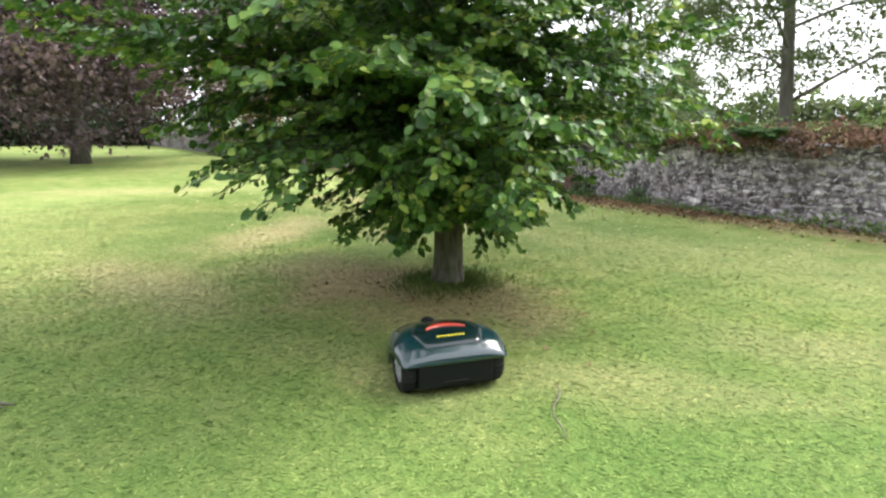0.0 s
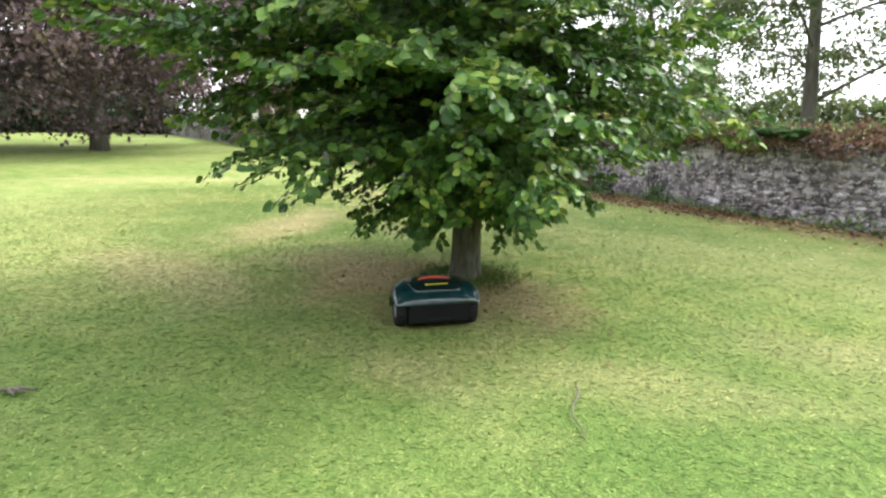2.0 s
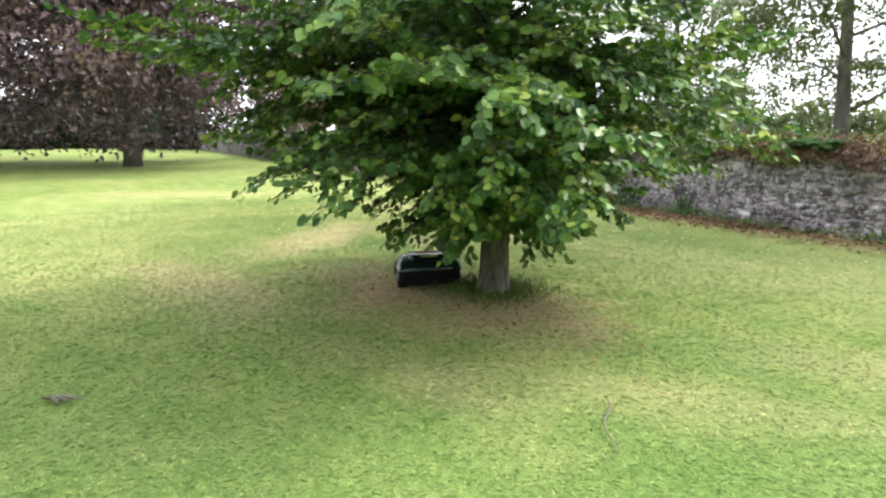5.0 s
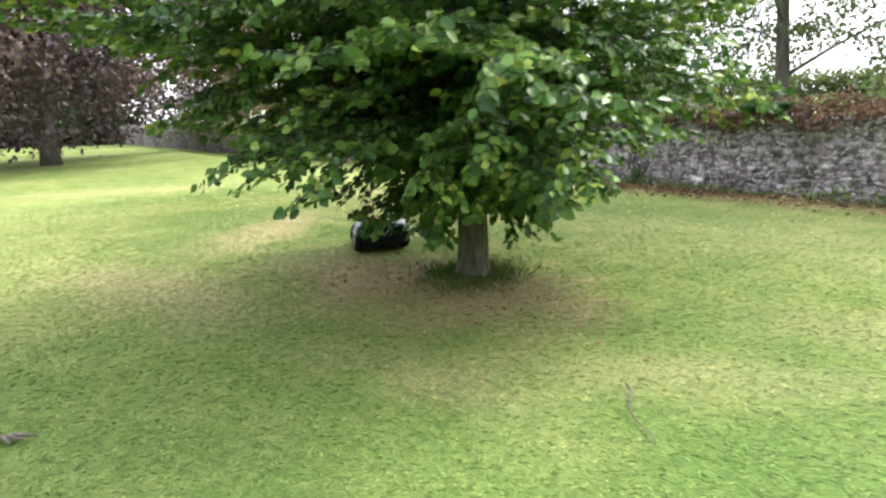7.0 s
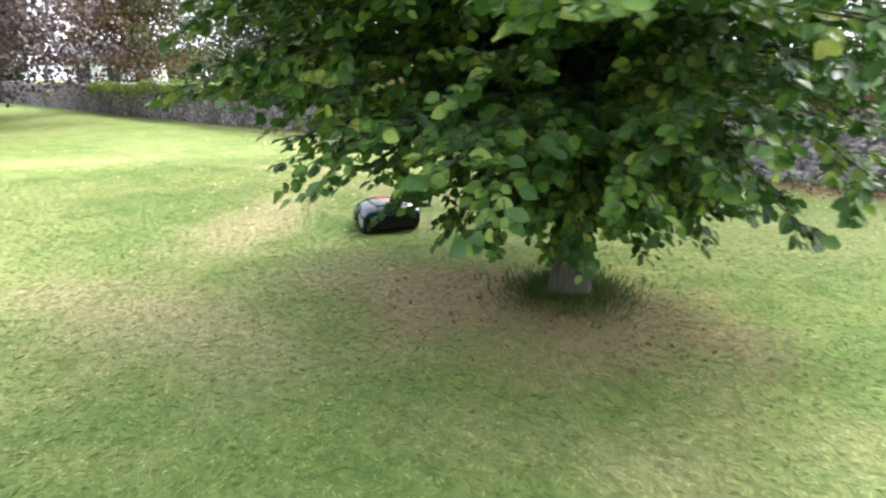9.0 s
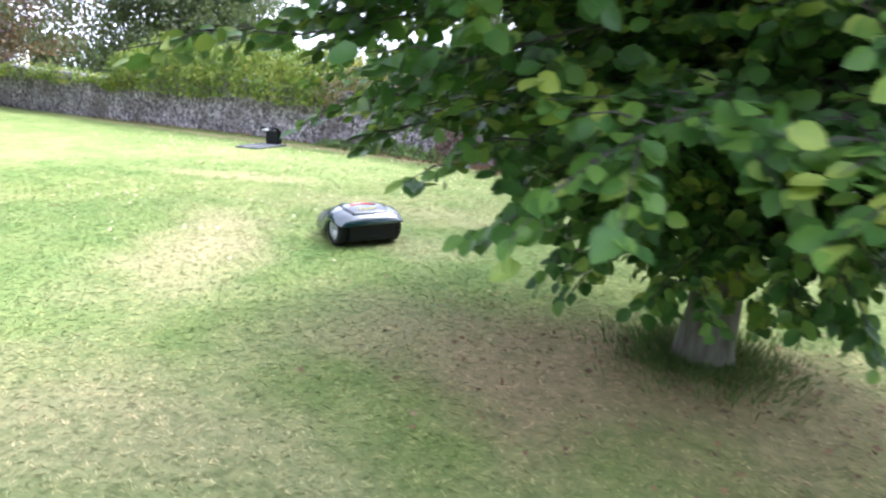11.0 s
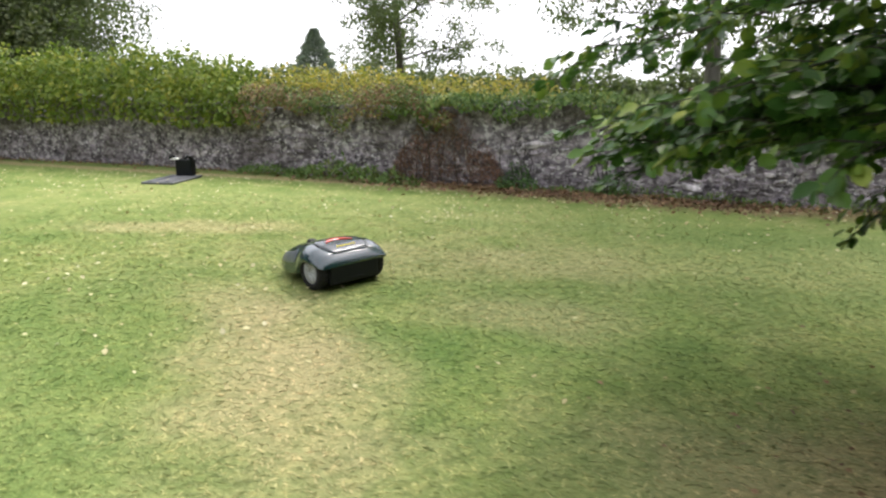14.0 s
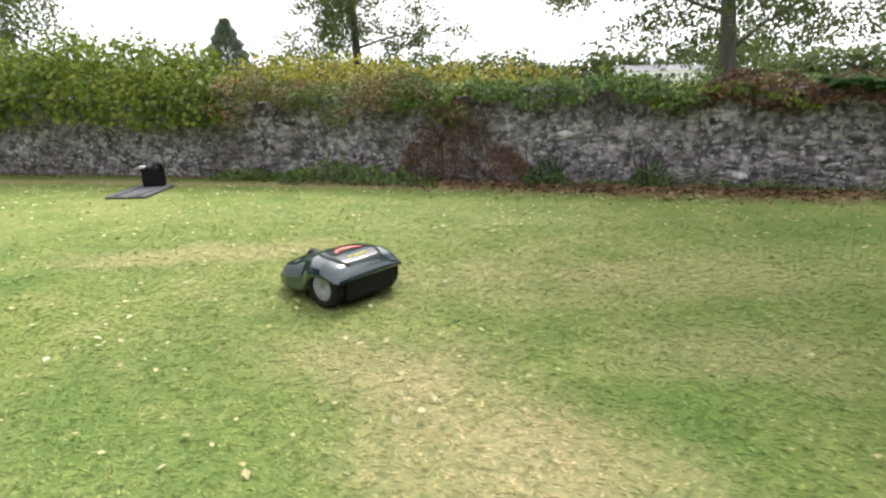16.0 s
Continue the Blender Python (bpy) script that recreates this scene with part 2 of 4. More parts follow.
# shade is put into these near-black leaf colours of the far shrubs
M_DARKLEAF = foliage("shaded_shrub_leaf", [(0.0, (0.016, 0.025, 0.016)), (0.6, (0.036, 0.054, 0.028)), (1.0, (0.075, 0.095, 0.04))], 0.15, 0.6, 0.4)
M_BUSH = foliage("bank_leaf", [(0.0, (0.08, 0.14, 0.024)), (0.4, (0.16, 0.235, 0.04)), (0.75, (0.28, 0.33, 0.055)), (1.0, (0.48, 0.43, 0.07))], 0.3, 0.5, 2.6)
M_YELLOW = foliage("autumn_hedge_leaf", [(0.0, (0.17, 0.20, 0.05)), (0.35, (0.33, 0.32, 0.075)), (0.7, (0.56, 0.45, 0.09)), (1.0, (0.62, 0.40, 0.11))], 0.35, 0.5, 2.2)
M_CREEPER = foliage("creeper_leaf", [(0.0, (0.07, 0.13, 0.035)), (0.45, (0.17, 0.235, 0.065)), (0.62, (0.21, 0.15, 0.07)), (0.8, (0.28, 0.16, 0.10)), (1.0, (0.42, 0.40, 0.12))], 0.25, 0.55, 1.3)
M_IVY = foliage("ivy_leaf", [(0.0, (0.05, 0.11, 0.03)), (0.5, (0.14, 0.23, 0.06)), (0.8, (0.26, 0.34, 0.09)), (1.0, (0.42, 0.44, 0.12))], 0.25, 0.5, 2.4)
M_RED = foliage("withered_creeper_leaf", [(0.0, (0.085, 0.055, 0.042)), (0.5, (0.19, 0.11, 0.072)), (1.0, (0.31, 0.18, 0.11))], 0.15, 0.7, 2.0)
M_FERN = foliage("fern_leaf", [(0.0, (0.05, 0.12, 0.035)), (0.6, (0.10, 0.20, 0.055)), (1.0, (0.18, 0.27, 0.08))], 0.25, 0.5, 3.0)
M_WEED = foliage("weed_leaf", [(0.0, (0.09, 0.17, 0.045)), (0.6, (0.16, 0.26, 0.07)), (1.0, (0.30, 0.32, 0.11))], 0.25, 0.6, 2.0)
M_LITTER = foliage("fallen_leaf", [(0.0, (0.10, 0.058, 0.035)), (0.4, (0.19, 0.115, 0.065)), (0.75, (0.31, 0.20, 0.10)), (1.0, (0.45, 0.36, 0.18))], 0.1, 0.7, 1.0)
M_PALE = foliage("pale_fallen_leaf", [(0.0, (0.35, 0.30, 0.12)), (0.5, (0.55, 0.50, 0.24)), (1.0, (0.75, 0.72, 0.50))], 0.1, 0.6, 1.0)
M_BARK = bark("hornbeam_bark", (0.065, 0.063, 0.048), (0.20, 0.19, 0.15), 1.6, 0.7)
M_DARKBARK = bark("dark_bark", (0.03, 0.027, 0.024), (0.09, 0.08, 0.07), 0.6, 0.2)
M_GREYBARK = bark("grey_bark", (0.07, 0.065, 0.055), (0.17, 0.155, 0.135), 0.6, 0.3)
M_STONE = stone_material("wall_stone", True)
M_STONES = stone_material("wall_stone_far", False)
M_MORTAR = stone_material("wall_core", True)
M_SHELL = plastic("green_shell", (0.003, 0.024, 0.028), 0.2, 0.5, 0.0, 300, 0.2)
M_BLACK = plastic("black_plastic", (0.005, 0.006, 0.0075), 0.5, 0.0, 0.0, 400, 0.3)
M_GLOSS = plastic("gloss_black_panel", (0.004, 0.016, 0.017), 0.2, 0.15, 0.0, 200, 0.1)
M_RUBBER = plastic("tyre_rubber", (0.014, 0.014, 0.014), 0.8, 0.0, 0.0, 150, 0.5)
M_HUB = plastic("grey_hub", (0.33, 0.34, 0.35), 0.45, 0.0, 0.0, 200, 0.3)
M_RED_PAINT = plastic("red_panel", (0.50, 0.045, 0.02), 0.22, 0.4, 0.0, 200, 0.1)
M_YELLOW_PAINT = plastic("yellow_print", (0.70, 0.58, 0.03), 0.45, 0.0, 0.0, 200, 0.1)
M_SIDE = plastic("grey_blue_panel", (0.085, 0.10, 0.115), 0.32, 0.3, 0.0, 200, 0.2)
M_MAT = plastic("grey_base_plate", (0.10, 0.105, 0.11), 0.7, 0.0, 0.0, 90, 0.6)
M_WHITE = plastic("white_plastic", (0.75, 0.76, 0.76), 0.4, 0.0, 0.0, 200, 0.1)
M_ROOF = plastic("slate_roof", (0.16, 0.165, 0.175), 0.7, 0.0, 0.0, 30, 0.4)
M_GLASS = plastic("window_pane", (0.03, 0.04, 0.05), 0.1, 0.5, 0.0, 30, 0.1)
M_STICK = bark("dead_stick", (0.10, 0.085, 0.065), (0.26, 0.23, 0.19), 8.0, 0.1)


# ---- mesh tools ----
def part(name, bm, mat, parent=None, label="", smooth=False):
    me = bpy.data.meshes.new(name)
    bm.to_mesh(me)
    bm.free()
    me.materials.append(mat)
    if smooth:
        me.polygons.foreach_set("use_smooth", [True] * len(me.polygons))
    ob = new(name, me)
    ob.parent = parent
    return tagged(ob, label)


def mesh_part(name, verts, faces, mat, parent=None, label="", smooth=False):
    """verts: (n, 3). faces: list of (m, k) index arrays."""
    me = bpy.data.meshes.new(name)
    verts = np.asarray(verts, np.float32).reshape(-1, 3)
    loops = np.concatenate([np.asarray(f, np.int32).ravel() for f in faces])
    sizes = np.concatenate([np.full(len(f), np.asarray(f).shape[1], np.int32) for f in faces])
    me.vertices.add(len(verts))
    me.vertices.foreach_set("co", verts.ravel())
    me.loops.add(len(loops))
    me.loops.foreach_set("vertex_index", loops)
    me.polygons.add(len(sizes))
    me.polygons.foreach_set("loop_start", np.concatenate([[0], np.cumsum(sizes)[:-1]]).astype(np.int32))
    me.polygons.foreach_set("loop_total", sizes)
    me.update(calc_edges=True)
    me.validate()
    me.materials.append(mat)
    if smooth:
        me.polygons.foreach_set("use_smooth", np.ones(len(sizes), bool))
    ob = new(name, me)
    ob.parent = parent
    return tagged(ob, label)


def thing(name, m, label, category, group="", kind=""):
    ob = tagged(new(name), label, category, group, kind)
    ob.matrix_basis = m
    return ob


def unit(v):
    return v / np.maximum(np.linalg.norm(v, axis=-1, keepdims=True), 1e-9)


# a leaf folded along its rib, rounded, pointed at the tip
LEAF = np.array([(0, 0, 0), (0.16, 0.25, 0.05), (0.47, 0.37, 0.09), (0.78, 0.24, 0.04), (1, 0, -0.05),
                 (0.78, -0.24, 0.04), (0.47, -0.37, 0.09), (0.16, -0.25, 0.05)])
LEAF_FACES = [(0, 4, 3, 2, 1), (0, 7, 6, 5, 4)]
LANCE = np.array([(0, 0, 0), (0.45, 0.22, 0.05), (1, 0, -0.05), (0.45, -0.22, 0.05)])
LANCE_FACES = [(0, 2, 1), (0, 3, 2)]


def leaves(name, at, way, up, size, mat, parent=None, label="", shape=LEAF, shape_faces=LEAF_FACES):
    """One mesh of many leaves: at their stems, along way, with faces towards up."""
    d = unit(np.asarray(way, float))
    n = np.asarray(up, float)
    s = unit(np.cross(n, d))
    n = np.cross(d, s)
    size = np.asarray(size, float)[:, None, None]
    v = np.asarray(at, float)[:, None] + size * (shape[None, :, :1] * d[:, None] + shape[None, :, 1:2] * s[:, None] + shape[None, :, 2:] * n[:, None])
    k = np.arange(len(d), dtype=np.int32)[:, None] * len(shape)
    faces = [k + np.array([f], np.int32) for f in shape_faces]
    return mesh_part(name, v, faces, mat, parent, label)


def tube(bm, points, radii, sides=8, wobble=0.0, seed=0):
    """A tapered limb through the points, added to bm."""
    rng = random.Random(seed)
    pts = [Vector(p) for p in points]
    rings = []
    for i, (p, r) in enumerate(zip(pts, radii)):
        d = (pts[min(i + 1, len(pts) - 1)] - pts[max(i - 1, 0)]).normalized()
        a = d.orthogonal().normalized() if not rings else (ref - d * ref.dot(d)).normalized()
        ref = a
        b = d.cross(a)
        rings.append([bm.verts.new(p + (a * math.cos(t) + b * math.sin(t)) * r * (1 + rng.uniform(-wobble, wobble)))
                      for t in (2 * math.pi * j / sides for j in range(sides))])
    for r0, r1 in zip(rings, rings[1:]):
        for j in range(sides):
            bm.faces.new((r0[j], r0[(j + 1) % sides], r1[(j + 1) % sides], r1[j]))
    bm.faces.new(rings[0][::-1])
    bm.faces.new(rings[-1])


def box(bm, x0, x1, y0, y1, z0, z1, bevel=0.0):
    vs = [bm.verts.new((x, y, z)) for z in (z0, z1) for y in (y0, y1) for x in (x0, x1)]
    fs = [bm.faces.new([vs[i] for i in f]) for f in ((0, 2, 3, 1), (4, 5, 7, 6), (0, 1, 5, 4), (2, 6, 7, 3), (0, 4, 6, 2), (1, 3, 7, 5))]
    if bevel:
        edges = list({e for f in fs for e in f.edges})
        bmesh.ops.bevel(bm, geom=edges, offset=bevel, segments=2, affect="EDGES", profile=0.6)


# ---- ground ----
TRUNK = (-4.46, 3.01)
MOUND = 0.06


def mound(x, y):
    """The soil is raised a little round the foot of the tree."""
    return MOUND * np.exp(-((x - TRUNK[0]) ** 2 + (y - TRUNK[1]) ** 2) / 0.3)


def ground():
    xs = np.concatenate([[-400, -200, -100, -60], np.arange(-36, -7, 0.6), np.arange(-7, -2, 0.1), np.arange(-2, 9, 0.6), [20, 50, 120, 300]])
    ys = np.concatenate([[-300, -120, -50, -20], np.arange(-8, 1, 0.6), np.arange(1, 5, 0.1), np.arange(5, 12, 0.6), [20, 40, 90, 200, 500]])
    gx, gy = np.meshgrid(xs, ys)
    gz = np.array([[0.03 * noise.noise((x * 0.5, y * 0.5, 0)) if -36 < x < -21 and -8 < y < 11.9 else 0.0 for x in xs] for y in ys])
    gz = gz + mound(gx, gy)
    v = np.stack([gx, gy, gz], -1).reshape(-1, 3)
    w = len(xs)
    i = np.arange(len(ys) - 1)[:, None] * w + np.arange(w - 1)[None]
    f = np.stack([i, i + 1, i + w + 1, i + w], -1).reshape(-1, 4)
    g = mesh_part("ground", v, [f], M_GROUND, None, "mown green lawn with dry straw-coloured patches", True)
    tagged(g, "", "lawn", "", "structure")


def grass():
    """Short mown blades, thick near the way and thinner further off."""
    rng = np.random.default_rng(11)
    n = 1900000
    at = np.stack([rng.uniform(-20, 4, n), rng.uniform(-2.5, 8.6, n)], -1)
    # distance to the line along which one walks beside the mower
    a, b = np.array((-1.6, 1.6)), np.array((-8.6, 2.9))
    k = np.clip(((at - a) @ (b - a)) / ((b - a) @ (b - a)), 0, 1)
    d = np.linalg.norm(at - a - k[:, None] * (b - a), axis=1)
    at = at[rng.random(n) < np.clip(0.8 - d / 6.5, 0.02, 0.5)]
    n = len(at)
    r = np.hypot(at[:, 0] - TRUNK[0] - 0.1, at[:, 1] - TRUNK[1] + 0.35)
    at = at[rng.random(n) < np.clip((r - 0.1) / 0.9, 0.3, 1)]
    n = len(at)
    a = rng.uniform(0, 2 * np.pi, n)
    h = rng.uniform(0.001, 0.005, n)
    lean = rng.uniform(0.012, 0.046, n)
    wd = rng.uniform(0.0013, 0.0036, n)
    side = np.stack([-np.sin(a), np.cos(a)], -1) * wd[:, None]
    ahead = np.stack([np.cos(a), np.sin(a)], -1) * lean[:, None]
    base = mound(at[:, 0], at[:, 1])[:, None]
    z0, z1 = base + 0.0006, base + h[:, None]
    mid = at + ahead * 0.45
    # a blade bends over: a strip that narrows to its tip
    v = np.stack([np.concatenate([at - side, z0], 1), np.concatenate([at + side, z0], 1), np.concatenate([mid + side * 0.8, z1], 1),
                  np.concatenate([at + ahead, (z0 + z1) / 2], 1), np.concatenate([mid - side * 0.8, z1], 1)], 1)
    f = np.arange(n * 5, dtype=np.int32).reshape(-1, 5)
    g = mesh_part("grass", v, [f], M_BLADE)
    tagged(g, "short mown lawn grass, green with straw-coloured dry blades", "grass", "", "stuff")


# ---- stone wall ----
WALL_Y, WALL_X0, WALL_X1 = 8.66, -46.0, 7.0


def bow(x):
    """The wall does not run straight: how far it stands off its mean line."""
    return np.interp(x, (-46, -34, -22, -15, -8, -4, 4, 7), (0.5, 0.25, 0.05, 0.42, 0.12, -0.20, -0.7, -0.9))


def wall_top(x):
    return 1.10 + 0.05 * math.sin(x * 0.7) + 0.04 * math.sin(x * 2.3 + 1) - (0.03 if x > -7 else 0)


def stone_mesh(seed):
    """A rough stone, 1 wide and 1 high, its face towards -y."""
    rng = random.Random(seed)
    bm = bmesh.new()
    k = rng.choice((6, 7, 8))
    outer, inner = [], []
    for i in range(k):
        a = 2 * math.pi * (i + rng.uniform(-0.25, 0.25)) / k
        c, s = math.cos(a), math.sin(a)
        q = 0.5 / max(abs(c), abs(s)) ** 0.75
        x, z = c * q * rng.uniform(0.78, 1.08), s * q * rng.uniform(0.78, 1.08)
        outer.append(bm.verts.new((x, 0.0, z)))
        inner.append(bm.verts.new((x * 0.9 + rng.uniform(-0.05, 0.05), -rng.uniform(0.2, 0.5), z * 0.86 + rng.uniform(-0.06, 0.06))))
    back = [bm.verts.new((v.co.x, 0.9, v.co.z)) for v in outer]
    mid = bm.verts.new((rng.uniform(-0.15, 0.15), -rng.uniform(0.2, 0.6), rng.uniform(-0.2, 0.2)))
    for i in range(k):
        j = (i + 1) % k
        bm.faces.new((outer[i], outer[j], inner[j], inner[i]))
        bm.faces.new((inner[i], inner[j], mid))
        bm.faces.new((back[i], back[j], outer[j], outer[i]))
    bmesh.ops.recalc_face_normals(bm, faces=bm.faces)
    me = bpy.data.meshes.new("stone")
    bm.to_mesh(me)
    bm.free()
    me.materials.append(M_STONE)
    return me


def wall():
    rng = random.Random(5)
    bm = bmesh.new()
    xs = [WALL_X0 + i * 0.5 for i in range(int((WALL_X1 - WALL_X0) / 0.5) + 1)]
    rows = [[bm.verts.new((x, WALL_Y + bow(x) + dy, z)) for dy, z in ((0.022, -0.2), (0.022, wall_top(x)), (0.48, wall_top(x) + 0.02), (0.48, -0.2))] for x in xs]
    for a, b in zip(rows, rows[1:]):
        for i in range(4):
            bm.faces.new((a[i], a[(i + 1) % 4], b[(i + 1) % 4], b[i]))
    bm.faces.new(rows[0])
    bm.faces.new(rows[-1][::-1])
    bmesh.ops.recalc_face_normals(bm, faces=bm.faces)
    core = tagged(part("wall_garden", bm, M_MORTAR, None, "old grey rubble stone garden wall overgrown along its top"), "", "wall", "", "structure")
    kinds = [stone_mesh(40 + i) for i in range(16)]
    shapes = []
    for me in kinds:
        shapes.append((np.array([v.co for v in me.vertices]), [tuple(p.vertices) for p in me.polygons]))
    placed = []
    x = WALL_X0
    z = 0.0
    while z < 1.14:
        h = rng.choice((0.05, 0.07, 0.09, 0.12))
        x = WALL_X0 + rng.uniform(0, 0.2)
        while x < WALL_X1:
            w = h * rng.uniform(0.9, 3.0)
            stack = rng.choice((1, 2, 2)) if h > 0.08 else 1
            for i in range(stack):
                hh = h / stack * rng.uniform(0.85, 1.3)
                zz = z + h * (i + 0.5) / stack + rng.uniform(-0.02, 0.02)
                if zz + hh * 0.3 < wall_top(x) and rng.random() > 0.11:
                    placed.append((x + w / 2 + rng.uniform(-0.03, 0.03), zz, w * rng.uniform(0.8, 1.15), hh, rng.uniform(0.02, 0.085), rng.uniform(-20, 20), rng.randrange(16)))
            x += w
        z += h
    near = sorted(placed, key=lambda p: abs(p[0] + 7.4))[:300]
    chosen = set(near)
    for x, z, w, h, d, tilt, k in near:
        ob = new("stone", kinds[k])
        ob.parent = core
        ob.matrix_basis = pose(x, WALL_Y + bow(x) + 0.026, z, 0, tilt, 0) @ Matrix.Diagonal((w, d, h, 1))
    vs, fs, base = [], {}, 0
    for p in placed:
        if p in chosen:
            continue
        x, z, w, h, d, tilt, k = p
        v, f = shapes[k]
        c, s = math.cos(radians(tilt)), math.sin(radians(tilt))
        q = v * (w, d, h)
        vs.append(np.stack([q[:, 0] * c + q[:, 2] * s + x, q[:, 1] + WALL_Y + bow(x) + 0.026, q[:, 2] * c - q[:, 0] * s + z], -1))
        for face in f:
            fs.setdefault(len(face), []).append([i + base for i in face])
        base += len(v)
    rest = mesh_part("stonework", np.concatenate(vs), [np.array(f) for f in fs.values()], M_STONES, core)
    tagged(rest, "rough grey rubble stones set in the wall", "", "", "stuff")


# ---- trees ----
def big_tree(name, x, y, height, radius, trunk_r, leaf_mat, bark_mat, count, leaf, label, category="tree", low=1.5, seed=1, limbs=16, tuft=0.9, lean=(0, 0), fill=1.0):
    """A broad tree: tapered trunk, limbs that fork, and a ragged crown of leaf tufts."""
    rng = np.random.default_rng(seed)
    t = thing(name, pose(x, y, 0), label, category)
    bm = bmesh.new()
    hs = np.linspace(0, 1, 9)
    pts = [(lean[0] * h * height + 0.12 * math.sin(5 * h + seed) - 0.12 * math.sin(seed), lean[1] * h * height + 0.1 * math.sin(4 * h), h * height * 0.96 - (0.1 if h == 0 else 0)) for h in hs]
    tube(bm, pts, [trunk_r * (1.3 if h == 0 else (1 - 0.93 * h)) for h in hs], 10, 0.06, seed)
    part("trunk", bm, bark_mat, t, "", True)
    ends = []
    for i in range(limbs):
        bm = bmesh.new()
        h0 = low + (height * 0.9 - low) * ((i + rng.uniform(0, 0.8)) / limbs)
        f = (h0 - low) / max(height - low, 0.1)
        a = i * 2.4 + rng.uniform(-0.4, 0.4)
        reach = radius * (0.35 + 0.65 * math.sin(math.pi * min(1, 0.28 + 0.72 * f)) ** 0.8) * rng.uniform(0.75, 1.1)
        rise = rng.uniform(0.3, 0.9) * reach
        c = np.array([np.interp(h0, [p[2] for p in pts], [p[k] for p in pts]) for k in (0, 1)])
        line = []
        for s in (0, 0.25, 0.5, 0.75, 1):
            line.append((c[0] + math.cos(a) * reach * s, c[1] + math.sin(a) * reach * s + 0.1 * math.sin(s * 5 + i), h0 + rise * s - 0.3 * reach * s * s))
        r0 = trunk_r * 0.26 * (1 - 0.7 * f)
        tube(bm, line, [r0, r0 * 0.7, r0 * 0.45, r0 * 0.25, r0 * 0.08], 6, 0.05, i)
        for s in np.linspace(0.2, 1.0, 9):
            q = np.array([np.interp(s, (0, 0.25, 0.5, 0.75, 1), [p[k] for p in line]) for k in range(3)])
            for _ in range(3):
                e = q + rng.normal(0, 1, 3) * (0.2 * radius * fill, 0.2 * radius * fill, 0.13 * radius)
                e[2] = max(e[2], low * 0.6)
                tube(bm, [tuple(q), tuple((q + e) / 2 + (0, 0, 0.03 * radius)), tuple(e)], [r0 * 0.12, r0 * 0.08, 0.006], 4, 0, 1)
                for _ in range(4):
                    ends.append(e + rng.normal(0, 0.5, 3) * (tuft, tuft, tuft * 0.6))
        part("limb", bm, bark_mat, t, "", True)
    ends = np.array(ends)
    ends[:, 2] = np.maximum(ends[:, 2], low * 0.55)
    c = ends[rng.integers(0, len(ends), count)]
    at = c + rng.normal(0, 1, (count, 3)) * (tuft * 0.26, tuft * 0.26, tuft * 0.17)
    way = rng.normal(0, 1, (count, 3)) + (0, 0, -0.4)
    up = rng.normal(0, 0.7, (count, 3)) + (0, 0, 1)
    leaves("crown", at, way, up, leaf * rng.uniform(0.6, 1.3, count), leaf_mat, t, "", LANCE * (1, 1.6, 1), LANCE_FACES)
    return t


def crown_reach(z, az=0.0):
    """The crown reaches furthest towards the open lawn and is drawn in low down on the far side."""
    side = max(0.0, math.cos(az - radians(170)))
    low = max(0.0, min(1.0, (1.45 - z) / 0.5))
    k = (1 - 0.30 * side ** 0.7 * low) * (1 + 0.12 * math.cos(az + radians(127)))
    # unseen upper limbs, stretched out here to shade the low leaves and lawn
    if z > 2.2:
        k *= 1 + 0.32 * max(0.0, math.cos(az + radians(85)))
    return k * float(np.interp(z, (0.5, 0.62, 0.75, 0.97, 1.33, 1.8, 2.6, 3.6, 4.8, 6.0, 7.2), (0.6, 0.8, 1.02, 1.45, 1.95, 2.3, 2.4, 2.25, 1.8, 1.1, 0.3)))


